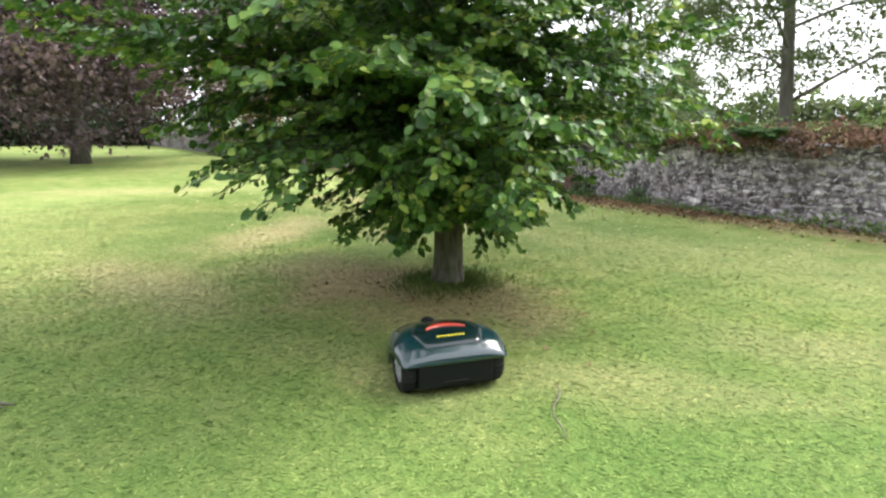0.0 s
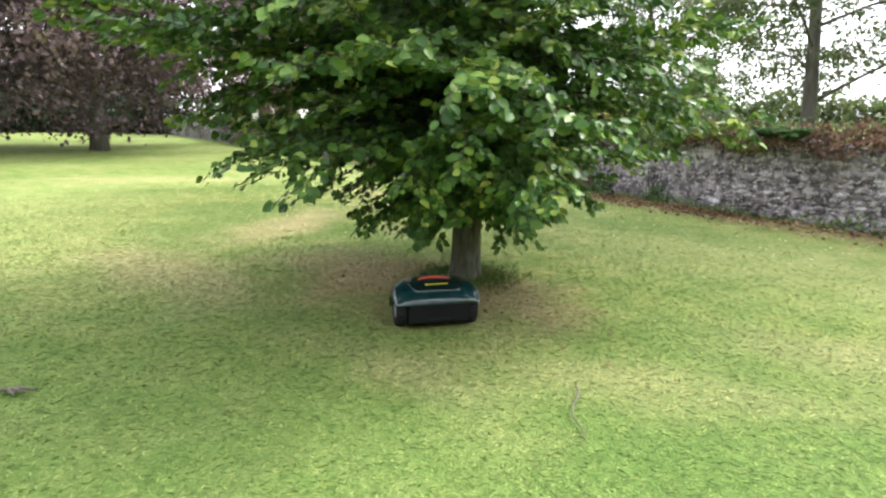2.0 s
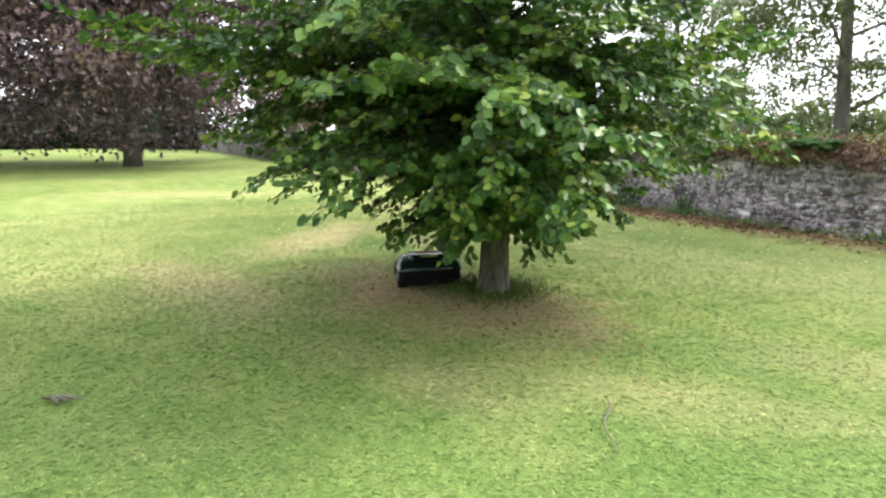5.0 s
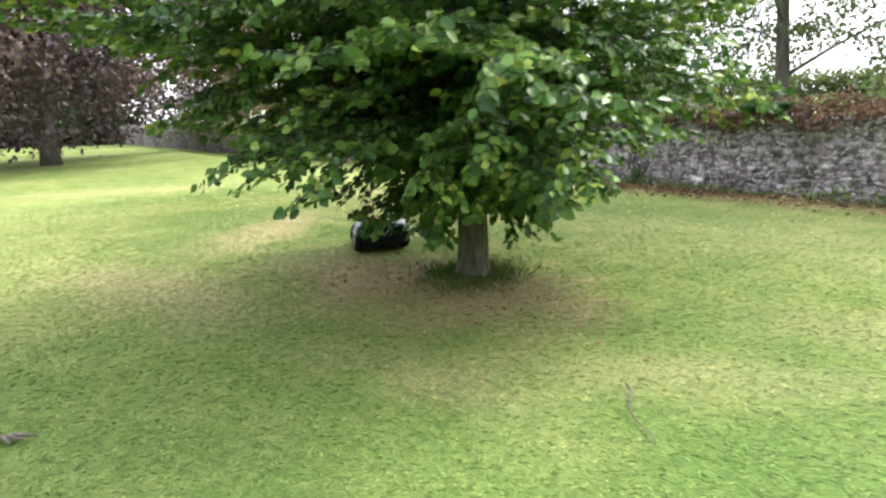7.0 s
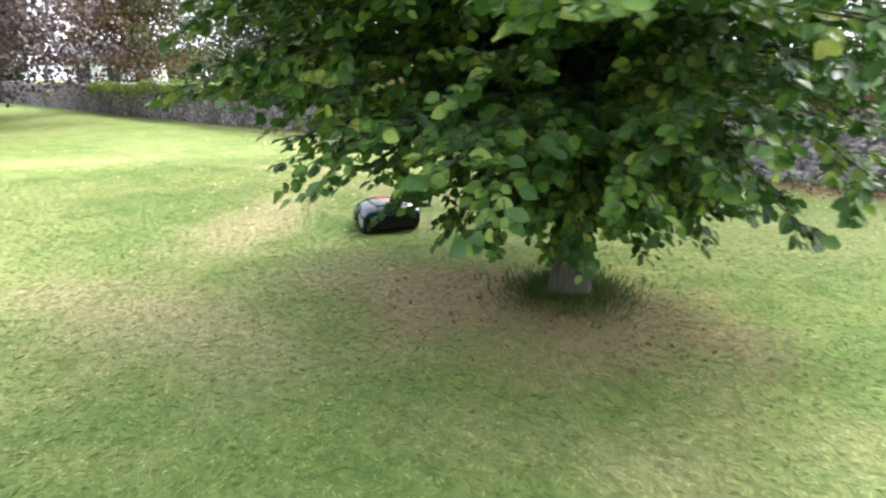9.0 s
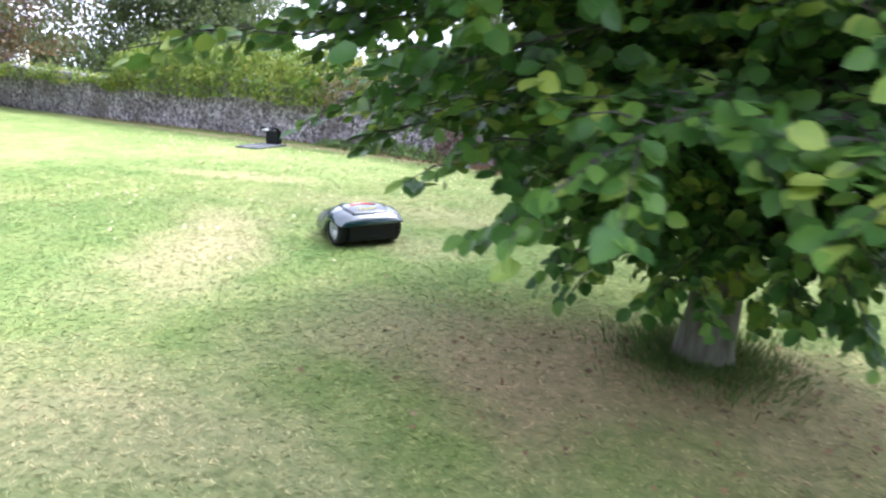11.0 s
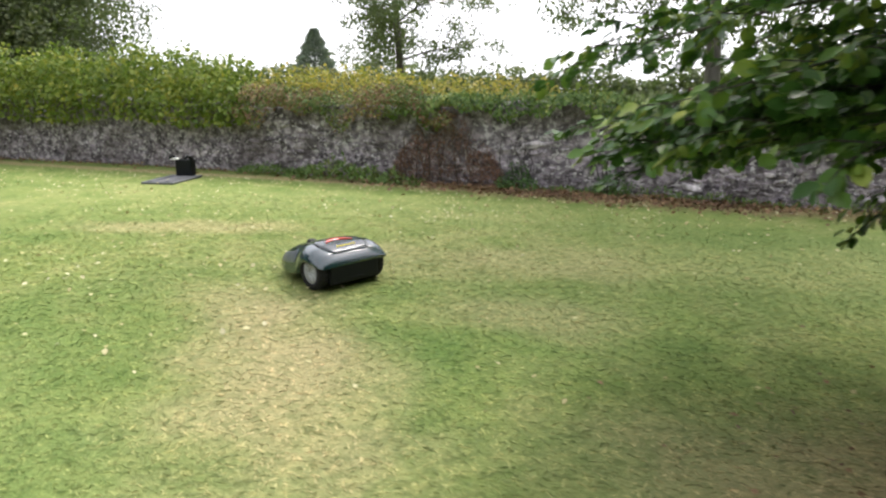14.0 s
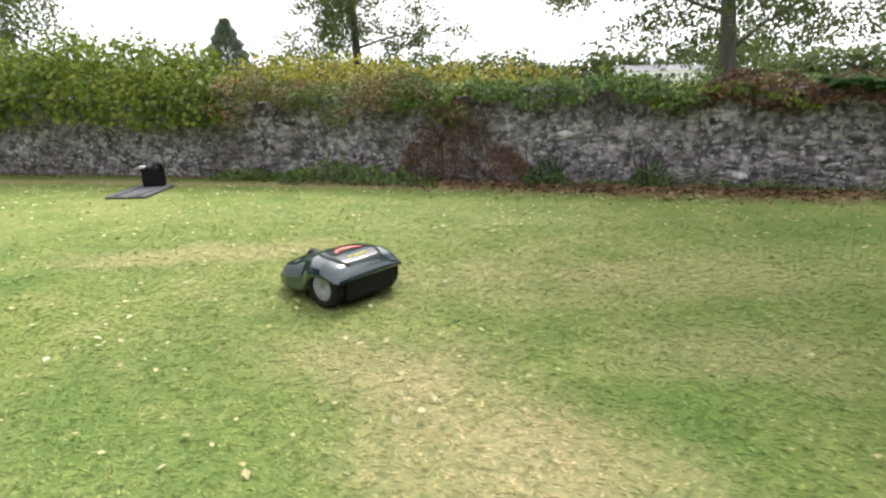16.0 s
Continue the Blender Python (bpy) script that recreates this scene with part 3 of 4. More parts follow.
def hornbeam():
    """The young tree that the mower passes: low, spreading sprays of rounded leaves."""
    rng = np.random.default_rng(21)
    t = thing("hornbeam_tree", pose(*TRUNK, 0), "young broad-leaved tree with dense green leaves hanging low over the lawn", "tree")
    bm = bmesh.new()
    hs = (-0.06, 0.05, 0.14, 0.3, 0.6, 1.0, 1.6, 2.4, 3.6, 5.2, 7.0)
    rs = (0.175, 0.148, 0.128, 0.116, 0.110, 0.106, 0.098, 0.088, 0.065, 0.038, 0.008)
    tube(bm, [(0.02 * math.sin(h * 2.2), 0.025 * math.sin(h * 1.7 + 1) - 0.02, h) for h in hs], rs, 14, 0.05, 4)
    part("trunk", bm, M_BARK, t, "grey trunk with greenish bark, flared at the root", True)
    at, way, up, size = [], [], [], []
    twig_bm = bmesh.new()
    tips = []
    for i in range(300):
        f = (i + 0.5) / 300
        zt = 0.59 + 6.4 * f ** 1.9
        az = i * 2.39996 + rng.uniform(-0.3, 0.3)
        full = crown_reach(zt, az)
        if 1.15 < zt < 1.85 and abs((math.degrees(az) - 225 + 180) % 360 - 180) < 21:
            full *= 0.78
        tips.append((zt, az, full * (rng.uniform(0.8, 1.04) if i % 3 else rng.uniform(0.4, 0.75))))
    # thin flat sprays over the mower's way, then full sprays on the far side
    flat = ((-122, 1.27, 2.32), (-118, 1.42, 1.95), (-113, 1.6, 2.05), (-126, 1.4, 1.8), (-108, 1.75, 2.2), (-114, 1.93, 2.85), (-118, 2.0, 2.75), (-104, 1.62, 2.2), (-121, 1.88, 2.6), (-111, 2.1, 2.9),
            (-98, 1.78, 2.4), (-110, 1.32, 1.95), (-133, 1.12, 1.7), (-122, 1.07, 1.6), (-104, 1.03, 1.64), (-116, 0.76, 0.95), (-96, 0.76, 1.29), (-25, 0.80, 1.55), (-116, 2.0, 2.75), (-108, 2.05, 2.5), (-66, 0.92, 1.85), (-73, 1.05, 1.9))
    full = ((-45, 1.45, 2.2), (-10, 0.95, 1.8), (-60, 1.5, 2.2), (20, 1.35, 1.95), (-80, 1.1, 1.8), (-100, 1.5, 2.0), (172, 1.12, 1.95),
            (150, 1.05, 1.8), (158, 1.2, 1.9), (165, 1.0, 1.8), (178, 1.1, 1.8), (184, 1.25, 1.85), (190, 1.15, 1.6), (168, 1.18, 1.95), (181, 1.15, 1.85), (156, 1.1, 1.8), (140, 1.0, 1.9), (146, 1.2, 2.0), (132, 1.1, 1.9))
    for az, zt, r in flat + full:
        tips.append((zt, radians(az), r))
    for i, (zt, az, reach) in enumerate(tips):
        low = zt < 1.9
        thin = 300 <= i < 300 + len(flat)
        # the low sprays are short on the side of the open lawn
        if low and math.cos(az) * reach < -1.25 and math.sin(az) < -0.35:
            reach = -1.25 / math.cos(az)
        if low and not thin and abs((math.degrees(az) + 120 + 180) % 360 - 180) < 25:
            reach = min(reach, 1.75)
            if reach > 1.0 and zt < 1.15:
                zt += 0.16
        z0 = zt + 0.34 if zt < 1.0 else (zt + 0.08 if low else zt - 0.4)
        z0 = min(z0, 6.6)
        arch = 0.14 if low else 0.06
        bend = rng.uniform(-0.25, 0.25) * (0.3 if thin else 1)
        def on(s):
            a = az + bend * s * s
            return np.array((math.cos(a) * reach * s, math.sin(a) * reach * s, z0 + (zt - z0) * s ** 1.5 + arch * math.sin(math.pi * s) * reach * 0.5))
        ss = (0, 0.2, 0.45, 0.7, 1.0)
        r0 = 0.017 if low else 0.015
        limb = bmesh.new()
        tube(limb, [tuple(on(s)) for s in ss], [r0, r0 * 0.75, r0 * 0.5, r0 * 0.3, 0.002], 5, 0.05, i)
        part("branch", limb, M_DARKBARK, t, "", True)
        near = zt < 2.6
        n_tw = max(6, int(reach / (0.085 if near else 0.21)))
        for k in range(n_tw):
            s = 0.10 + 0.90 * (k + rng.uniform(0, 0.8)) / n_tw
            s = min(s, 1.0)
            p0 = on(s)
            d = on(min(s + 0.05, 1.05)) - on(s - 0.05)
            d = d / np.linalg.norm(d)
            turn = (1 if k % 2 else -1) * rng.uniform(0.4, 1.2) * (0.25 if k == n_tw - 1 else 1)
            c, sn = math.cos(turn), math.sin(turn)
            d = np.array((d[0] * c - d[1] * sn, d[0] * sn + d[1] * c, d[2] + (rng.uniform(-0.15, 0.3) if thin else rng.uniform(-0.36, 0.55))))
            d /= np.linalg.norm(d)
            ln = rng.uniform(0.2, 0.46) * (1 - 0.3 * s) * (0.65 if thin else 1)
            p1 = p0 + d * ln + (0, 0, -0.12 * ln)
            # nothing hangs low where one walks past
            if min(p0[1], p1[1]) < (-1.92 if p1[0] < -1.1 else -2.12) and p1[2] < 1.7:
                continue
            tube(twig_bm, [tuple(p0), tuple((p0 + p1) / 2 + (0, 0, 0.02)), tuple(p1)], [0.004, 0.003, 0.0012], 3)
            m = int(ln / (0.0155 if near else 0.05)) + 2
            side = np.cross(d, (0, 0, 1.0))
            side /= np.linalg.norm(side) + 1e-6
            out = np.array((p0[0], p0[1], 0.0))
            out /= np.linalg.norm(out) + 1e-6
            hang = rng.uniform(0.0, 0.75) * (0.4 if thin else 1)
            for j in range(m):
                q = (j + 0.6) / m
                at.append(p0 + (p1 - p0) * q + rng.normal(0, 0.014, 3))
                sg = 1 if j % 2 else -1
                way.append(d * rng.uniform(0.3, 0.9) + side * sg * rng.uniform(0.3, 1.0) + (0, 0, -hang * rng.uniform(0.3, 1.3)))
                up.append(np.array((0, 0, 0.6)) + out * rng.uniform(0.2, 1.3) + rng.normal(0, 0.42, 3))
                size.append(rng.uniform(0.042, 0.08) * (1 if near else 1.8))
    tw = part("twig_mass", twig_bm, M_DARKBARK, t, "fine dark twigs")
    tagged(tw, "", "", "", "stuff")
    leaves("crown", np.array(at), np.array(way), np.array(up), np.array(size), M_LEAF, t, "dense crown of rounded mid-green leaves")
    # tuft of uncut grass at the foot
    n = 2600
    a = rng.uniform(0, 2 * np.pi, n)
    r = 0.13 + np.abs(rng.normal(0, 0.16, n))
    at = np.stack([TRUNK[0] + np.cos(a) * r, TRUNK[1] + np.sin(a) * r, np.full(n, MOUND - 0.012)], -1)
    way = np.stack([np.cos(a) * rng.uniform(0, 0.8, n), np.sin(a) * rng.uniform(0, 0.8, n), np.ones(n)], -1) + rng.normal(0, 0.2, (n, 3))
    tuft = leaves("grass_tuft", at, way, rng.normal(0, 1, (n, 3)), rng.uniform(0.03, 0.08, n), M_WEED, None, "", LANCE * (1, 0.22, 1), LANCE_FACES)
    tagged(tuft, "longer uncut grass round the foot of the trunk", "grass", "", "stuff")


# ---- growth on and behind the wall ----
def bank(name, x0, x1, y0, y1, bottom, top, count, leaf, mat, label, category="shrub", seed=1, droop=0.3, stems=True, shape=LEAF, shape_faces=LEAF_FACES, ragged=0.0):
    """A hedge-like mass of leaves with a lumpy outline. bottom, top: functions of x."""
    rng = np.random.default_rng(seed)
    t = thing(name, pose((x0 + x1) / 2, (y0 + y1) / 2, 0), label, category)
    o = np.array([(x0 + x1) / 2, (y0 + y1) / 2, 0])
    x = rng.uniform(x0, x1, count)
    b = np.array([bottom(v) for v in x])
    lump = np.array([noise.noise((v * 1.1, seed * 3.1, 0)) * 0.6 + noise.noise((v * 2.9, seed, 4)) * 0.5 for v in x])
    h = np.array([top(v) for v in x]) + 0.24 * lump
    edge = np.clip(np.minimum(x - x0, x1 - x) / 0.5, 0.05, 1) ** 0.5
    h = b + (h - b) * edge
    if ragged:
        h = b + (h - b) * (1 - ragged * np.array([0.5 + 0.9 * noise.noise((v * 6.0, seed * 2.0, 1.0)) for v in x]).clip(0, 1))
    # leaves lie on the rounded outside, some within
    a = rng.uniform(-0.15, 1.15, count) * np.pi
    deep = 1 - np.abs(rng.normal(0, 0.13, count))
    bulge = np.array([noise.noise((v * 1.7, s * 2.0, seed + 9.0)) for v, s in zip(x, a)])
    k = deep + 0.42 * bulge + 0.22 * np.array([noise.noise((v * 4.3, s * 4.0, seed + 3.0)) for v, s in zip(x, a)])
    y = (y0 + y1) / 2 - np.cos(a) * (y1 - y0) / 2 * k + bow(x)
    z = b + (h - b) * np.clip(np.sin(a) * k * 0.55 + 0.45 * rng.random(count) ** 0.6 * np.clip(k, 0, 1), 0.0, 1.1)
    at = np.stack([x, y, z], -1) - o
    out = np.stack([np.zeros(count), -np.cos(a), np.sin(a) * 0.8], -1)
    way = rng.normal(0, 0.7, (count, 3)) + out * 0.5 + (0, 0, -droop)
    up = out + (0, 0, 0.5) + rng.normal(0, 0.45, (count, 3))
    leaves("foliage", at, way, up, leaf * rng.uniform(0.6, 1.35, count), mat, t, "", shape, shape_faces)
    if stems:
        bm = bmesh.new()
        for i in range(int((x1 - x0) * 4) + 3):
            sx = rng.uniform(x0 + 0.1, x1 - 0.1)
            b0, h0 = bottom(sx), top(sx)
            yy = (y0 + y1) / 2 + rng.uniform(-0.3, 0.3) * (y1 - y0) + float(bow(sx))
            tube(bm, [(sx - o[0], yy - o[1], 0.0 if yy > WALL_Y + 0.5 + bow(sx) else max(b0 - 0.02, 0)), (sx - o[0] + rng.uniform(-0.1, 0.1), yy - o[1], (b0 + h0) / 2), (sx - o[0] + rng.uniform(-0.2, 0.2), yy - o[1] + rng.uniform(-0.1, 0.1), b0 + (h0 - b0) * 0.85)], [0.012, 0.009, 0.003], 4)
        tagged(part("stem_mass", bm, M_DARKBARK, t), "", "", "", "stuff")
    return t


def wall_growth():
    bank("leafy_bank", -19.6, -12.3, 8.42, 9.7, lambda x: 0.80 + 0.05 * math.sin(x * 2), lambda x: 1.70 + 0.36 * math.sin((x + 19.6) / 7.3 * math.pi) ** 0.8, 17000, 0.072, M_BUSH,
         "bulging green and yellow-green shrub spilling over the stone wall", "shrub", 2, 0.5)
    bank("autumn_hedge", -12.9, -9.5, 8.95, 9.9, lambda x: 0.9, lambda x: 1.66 + 0.05 * math.sin(x * 3), 4800, 0.055, M_YELLOW, "yellowing leafy hedge behind the stone wall", "hedge", 3)
    bank("autumn_hedge", -10.1, -7.3, 8.95, 9.9, lambda x: 0.9, lambda x: 1.56 + 0.05 * math.sin(x * 3), 3600, 0.055, M_YELLOW, "yellowing leafy hedge behind the stone wall", "hedge", 4)
    bank("leafy_hedge", -7.9, -6.6, 8.95, 9.8, lambda x: 0.85, lambda x: 1.42, 1400, 0.065, M_BUSH, "light green leafy shrub behind the stone wall", "shrub", 5)
    bank("wall_creeper", -12.9, -8.9, 8.44, 9.1, lambda x: 0.92 + 0.13 * math.sin(x * 3.7) + 0.08 * math.sin(x * 9), lambda x: 1.36, 8500, 0.042, M_CREEPER, "mixed green and reddish creeper trailing over the wall top", "creeper", 6, 0.9)
    bank("wall_creeper", -9.9, -6.2, 8.46, 9.1, lambda x: 1.03 + 0.09 * math.sin(x * 4.1) + 0.06 * math.sin(x * 11), lambda x: 1.30, 4600, 0.05, M_IVY, "green ivy-like creeper trailing over the wall top", "creeper", 7, 0.9)
    bank("ivy", -6.75, -5.0, 8.48, 9.1, lambda x: 1.02 + 0.08 * math.sin(x * 4), lambda x: 1.26, 1500, 0.05, M_BUSH, "dark green ivy trailing over the wall top", "ivy", 8, 0.9)
    bank("withered_creeper", -6.3, -2.6, 8.5, 9.15, lambda x: 0.97 + 0.07 * math.sin(x * 5), lambda x: 1.32 + 0.03 * math.sin(x * 2), 4200, 0.05, M_RED, "withered reddish-brown creeper matted on the wall top", "creeper", 9, 0.8)
    bank("withered_creeper", -2.6, 4.5, 8.5, 9.15, lambda x: 0.99 + 0.06 * math.sin(x * 5), lambda x: 1.32 + 0.05 * math.sin(x * 1.3), 6000, 0.05, M_RED, "withered reddish-brown creeper matted on the wall top", "creeper", 10, 0.8)
    bank("wall_shrub", -1.9, 1.2, 8.45, 9.2, lambda x: 0.80, lambda x: 1.12, 1500, 0.06, M_CREEPER, "low green creeper hanging over the wall top", "creeper", 11, 0.8)
    bank("field_shrub", -6.6, -4.4, 9.5, 10.4, lambda x: 0.3, lambda x: 1.34 + 0.06 * math.sin(x * 3), 2000, 0.07, M_WEED, "olive-green shrub behind the stone wall", "shrub", 21)
    bank("field_shrub", -4.4, -1.2, 9.5, 10.6, lambda x: 0.3, lambda x: 1.52 + 0.08 * math.sin(x * 3), 3200, 0.07, M_WEED, "olive-green shrub behind the stone wall", "shrub", 22)
    bank("field_shrub", -1.2, 4.0, 9.5, 10.8, lambda x: 0.3, lambda x: 1.6 + 0.1 * math.sin(x * 2), 4200, 0.08, M_WEED, "olive-green shrub behind the stone wall", "shrub", 23)
    bank("ivy", -30.0, -19.4, 8.46, 9.3, lambda x: 0.86 + 0.06 * math.sin(x * 3), lambda x: 1.20 + 0.08 * math.sin(x), 5200, 0.07, M_BUSH, "green ivy along the top of the wall", "ivy", 12, 0.7)
    # growth that stands or hangs against the wall's face
    bank("withered_creeper", -9.85, -8.15, 8.52, 8.70, lambda x: 0.06, lambda x: 1.12 + 0.08 * math.sin(x * 9), 4800, 0.036, M_RED, "dead red-brown creeper hanging down the wall face", "creeper", 13, 1.2, True, LANCE, LANCE_FACES, 0.45)
    bank("dark_shrub", -8.2, -7.65, 8.36, 8.66, lambda x: 0.0, lambda x: 0.80, 700, 0.05, M_FERN, "small dark green shrub against the wall", "shrub", 14, 0.2, True, LANCE, LANCE_FACES, 0.6)
    bank("dark_shrub", -6.95, -6.45, 8.42, 8.66, lambda x: 0.0, lambda x: 0.70, 420, 0.05, M_FERN, "small dark green shrub against the wall", "shrub", 15, 0.2, True, LANCE, LANCE_FACES, 0.7)
    bank("weeds", -11.4, -9.3, 8.24, 8.62, lambda x: 0.0, lambda x: 0.28 + 0.13 * math.sin(x * 2.2) + 0.06 * math.sin(x * 7), 850, 0.085, M_WEED, "green weeds and long grass along the wall foot", "weeds", 16, -0.4, False, LANCE, LANCE_FACES, 0.75)
    bank("weeds", -12.5, -11.3, 8.4, 8.62, lambda x: 0.0, lambda x: 0.16, 600, 0.06, M_WEED, "green weeds and long grass along the wall foot", "weeds", 17, -0.4, False, LANCE, LANCE_FACES)
    bank("weeds", -7.6, -4.9, 8.46, 8.62, lambda x: 0.0, lambda x: 0.13, 800, 0.05, M_WEED, "sparse weeds along the wall foot", "weeds", 18, -0.4, False, LANCE, LANCE_FACES)
    bank("weeds", -4.9, 3.0, 8.42, 8.62, lambda x: 0.0, lambda x: 0.13 + 0.05 * math.sin(x * 3), 1500, 0.06, M_WEED, "sparse weeds along the wall foot", "weeds", 19, -0.4, False, LANCE, LANCE_FACES)
    # fern clump on the wall top
    rng = np.random.default_rng(8)
    for fx, fy, fz, rad, seed in ((-4.9, 8.46, 1.12, 0.32, 1), (-4.55, 8.46, 1.10, 0.34, 2), (-2.9, 8.48, 1.12, 0.24, 3)):
        t = thing("fern", pose(fx, fy + float(bow(fx)), fz), "bright green fern clump growing on the wall top", "fern")
        at, way, up, size = [], [], [], []
        bm = bmesh.new()
        for i in range(26):
            a = i * 2.4 + rng.uniform(-0.3, 0.3)
            el = rng.uniform(0.8, 1.5)
            ln = rad * rng.uniform(0.7, 1.1)
            line = [np.array((math.cos(a) * ln * s * 0.75, math.sin(a) * ln * s * 0.75, 1.15 * math.sin(el) * ln * s - 0.75 * ln * s * s)) for s in np.linspace(0, 1, 7)]
            tube(bm, [tuple(p) for p in line], [0.005] * 6 + [0.002], 3)
            for k in range(1, 14):
                s = k / 14
                p = line[0] * 0 + np.array([np.interp(s, np.linspace(0, 1, 7), [q[j] for q in line]) for j in range(3)])
                for sg in (-1, 1):
                    at.append(p)
                    way.append((-math.sin(a) * sg + 0.4 * math.cos(a), math.cos(a) * sg + 0.4 * math.sin(a), -0.15))
                    up.append((math.cos(a) * 0.9, math.sin(a) * 0.9, 0.6))
                    size.append(0.26 * ln * (1 - 0.75 * s) + 0.02)
        tagged(part("stalk_mass", bm, M_FERN, t), "", "", "", "stuff")
        leaves("fronds", np.array(at), np.array(way), np.array(up), np.array(size), M_FERN, t, "", LANCE, LANCE_FACES)
    # edging board left at the wall foot
    for bx, w in ((-6.35, 0.62), (-5.5, 0.5)):
        bm = bmesh.new()
        box(bm, -w / 2, w / 2, -0.02, 0.02, 0, 0.035, 0.006)
        b = part("board", bm, M_STICK)
        b.matrix_basis = pose(bx, 8.50 + float(bow(bx)), 0.0, 0, 0, -4)
        tagged(b, "weathered pale wooden board lying along the wall foot", "board")


def litter():
    rng = np.random.default_rng(31)
    n = 5200
    x = np.concatenate([rng.normal(-7.0, 1.6, 3600), rng.uniform(-20, 4, 1600)])
    y = 8.58 - np.abs(np.concatenate([rng.normal(0, 0.34, 3600), rng.normal(0, 0.15, 1600)]))
    y = y + bow(x)
    ob = leaves("leaf_litter", np.stack([x, y, rng.uniform(0.012, 0.05, n)], -1), rng.normal(0, 1, (n, 3)) * (1, 1, 0.25), rng.normal(0, 0.35, (n, 3)) + (0, 0, 1), rng.uniform(0.03, 0.075, n), M_LITTER, None, "", LANCE * (1, 1.6, 1), LANCE_FACES)
    tagged(ob, "brown and reddish fallen leaves along the wall foot", "leaf litter", "", "stuff")
    n = 1950
    x = np.concatenate([rng.uniform(-16, -3, 1450), rng.normal(-9.8, 2.0, 500)])
    y = np.concatenate([8.3 - np.abs(rng.normal(0, 1.4, 1450)), rng.uniform(2.5, 7, 500)])
    ob = leaves("scattered_leaves", np.stack([x, y, rng.uniform(0.02, 0.034, n)], -1), rng.normal(0, 1, (n, 3)) * (1, 1, 0.2), rng.normal(0, 0.3, (n, 3)) + (0, 0, 1), rng.uniform(0.02, 0.048, n), M_PALE, None, "", LANCE * (1, 1.7, 1), LANCE_FACES)
    tagged(ob, "small pale yellow leaves scattered over the lawn", "fallen leaves", "", "stuff")
    n = 500
    a, r = rng.uniform(0, 2 * np.pi, n), np.abs(rng.normal(0, 0.75, n)) + 0.15
    ob = leaves("trunk_litter", np.stack([-4.42 + np.cos(a) * r, 2.8 + np.sin(a) * r * 0.8, rng.uniform(0.01, 0.028, n) + mound(-4.42 + np.cos(a) * r, 2.8 + np.sin(a) * r * 0.8)], -1), rng.normal(0, 1, (n, 3)) * (1, 1, 0.2), rng.normal(0, 0.3, (n, 3)) + (0, 0, 1), rng.uniform(0.015, 0.045, n), M_LITTER, None, "", LANCE * (1, 1.5, 1), LANCE_FACES)
    tagged(ob, "dry brown leaf bits on the bare soil round the trunk", "leaf litter", "", "stuff")
    bm = bmesh.new()
    pts = []
    for i in range(9):
        s = i / 8
        pts.append((-2.56 + 0.38 * s + 0.012 * math.sin(9 * s), 2.26 - 0.36 * s + 0.022 * math.sin(7 * s + 1), 0.026 + 0.006 * math.sin(5 * s)))
    tube(bm, pts, [0.004, 0.005, 0.005, 0.004, 0.004, 0.004, 0.003, 0.003, 0.002], 6, 0.1, 2)
    tagged(part("stick", bm, M_STICK, None, "", True), "thin crooked grey stick lying on the grass", "stick")
    bm = bmesh.new()
    for k in range(3):
        tube(bm, [(-4.1 + 0.04 * k, -0.09 + 0.03 * k, 0.02), (-4.05, -0.05 + 0.02 * k, 0.03), (-3.98, -0.03 + 0.05 * k, 0.022)], [0.008, 0.012, 0.004], 5, 0.2, k)
    tagged(part("twig_bits", bm, M_STICK, None, "", True), "small grey bits of dead twig on the grass", "twig")


# ---- mower ----
def shell_section(x):
    """Half width, lower edge, upper edge of the shell at x."""
    xs = (-0.15, -0.139, -0.09, 0.0, 0.10, 0.15, 0.24, 0.36, 0.46, 0.51, 0.525)
    w = np.interp(x, xs, (0.262, 0.272, 0.284, 0.292, 0.288, 0.280, 0.266, 0.246, 0.212, 0.172, 0.14))
    # the lower edge arches over the wheel
    lo = np.interp(x, (-0.15, -0.10, -0.06, -0.01, 0.04, 0.08, 0.11, 0.135, 0.16, 0.24, 0.36, 0.46, 0.51, 0.525),
                   (0.160, 0.166, 0.180, 0.190, 0.184, 0.165, 0.138, 0.100, 0.068, 0.056, 0.052, 0.05, 0.055, 0.065))
    hi = np.interp(x, xs, (0.186, 0.203, 0.241, 0.270, 0.274, 0.270, 0.252, 0.220, 0.180, 0.150, 0.128))
    return w, lo, hi


def shell_top(x, y, up=0.0):
    w, lo, hi = shell_section(x)
    q = min(abs(y) / w, 0.999)
    k = float(np.interp(x, (-0.15, -0.06, 0.14, 0.3), (3.4, 5.5, 5.5, 3.6)))
    return lo + (hi - lo) * (1 - q ** k) ** (1 / 1.9) + up


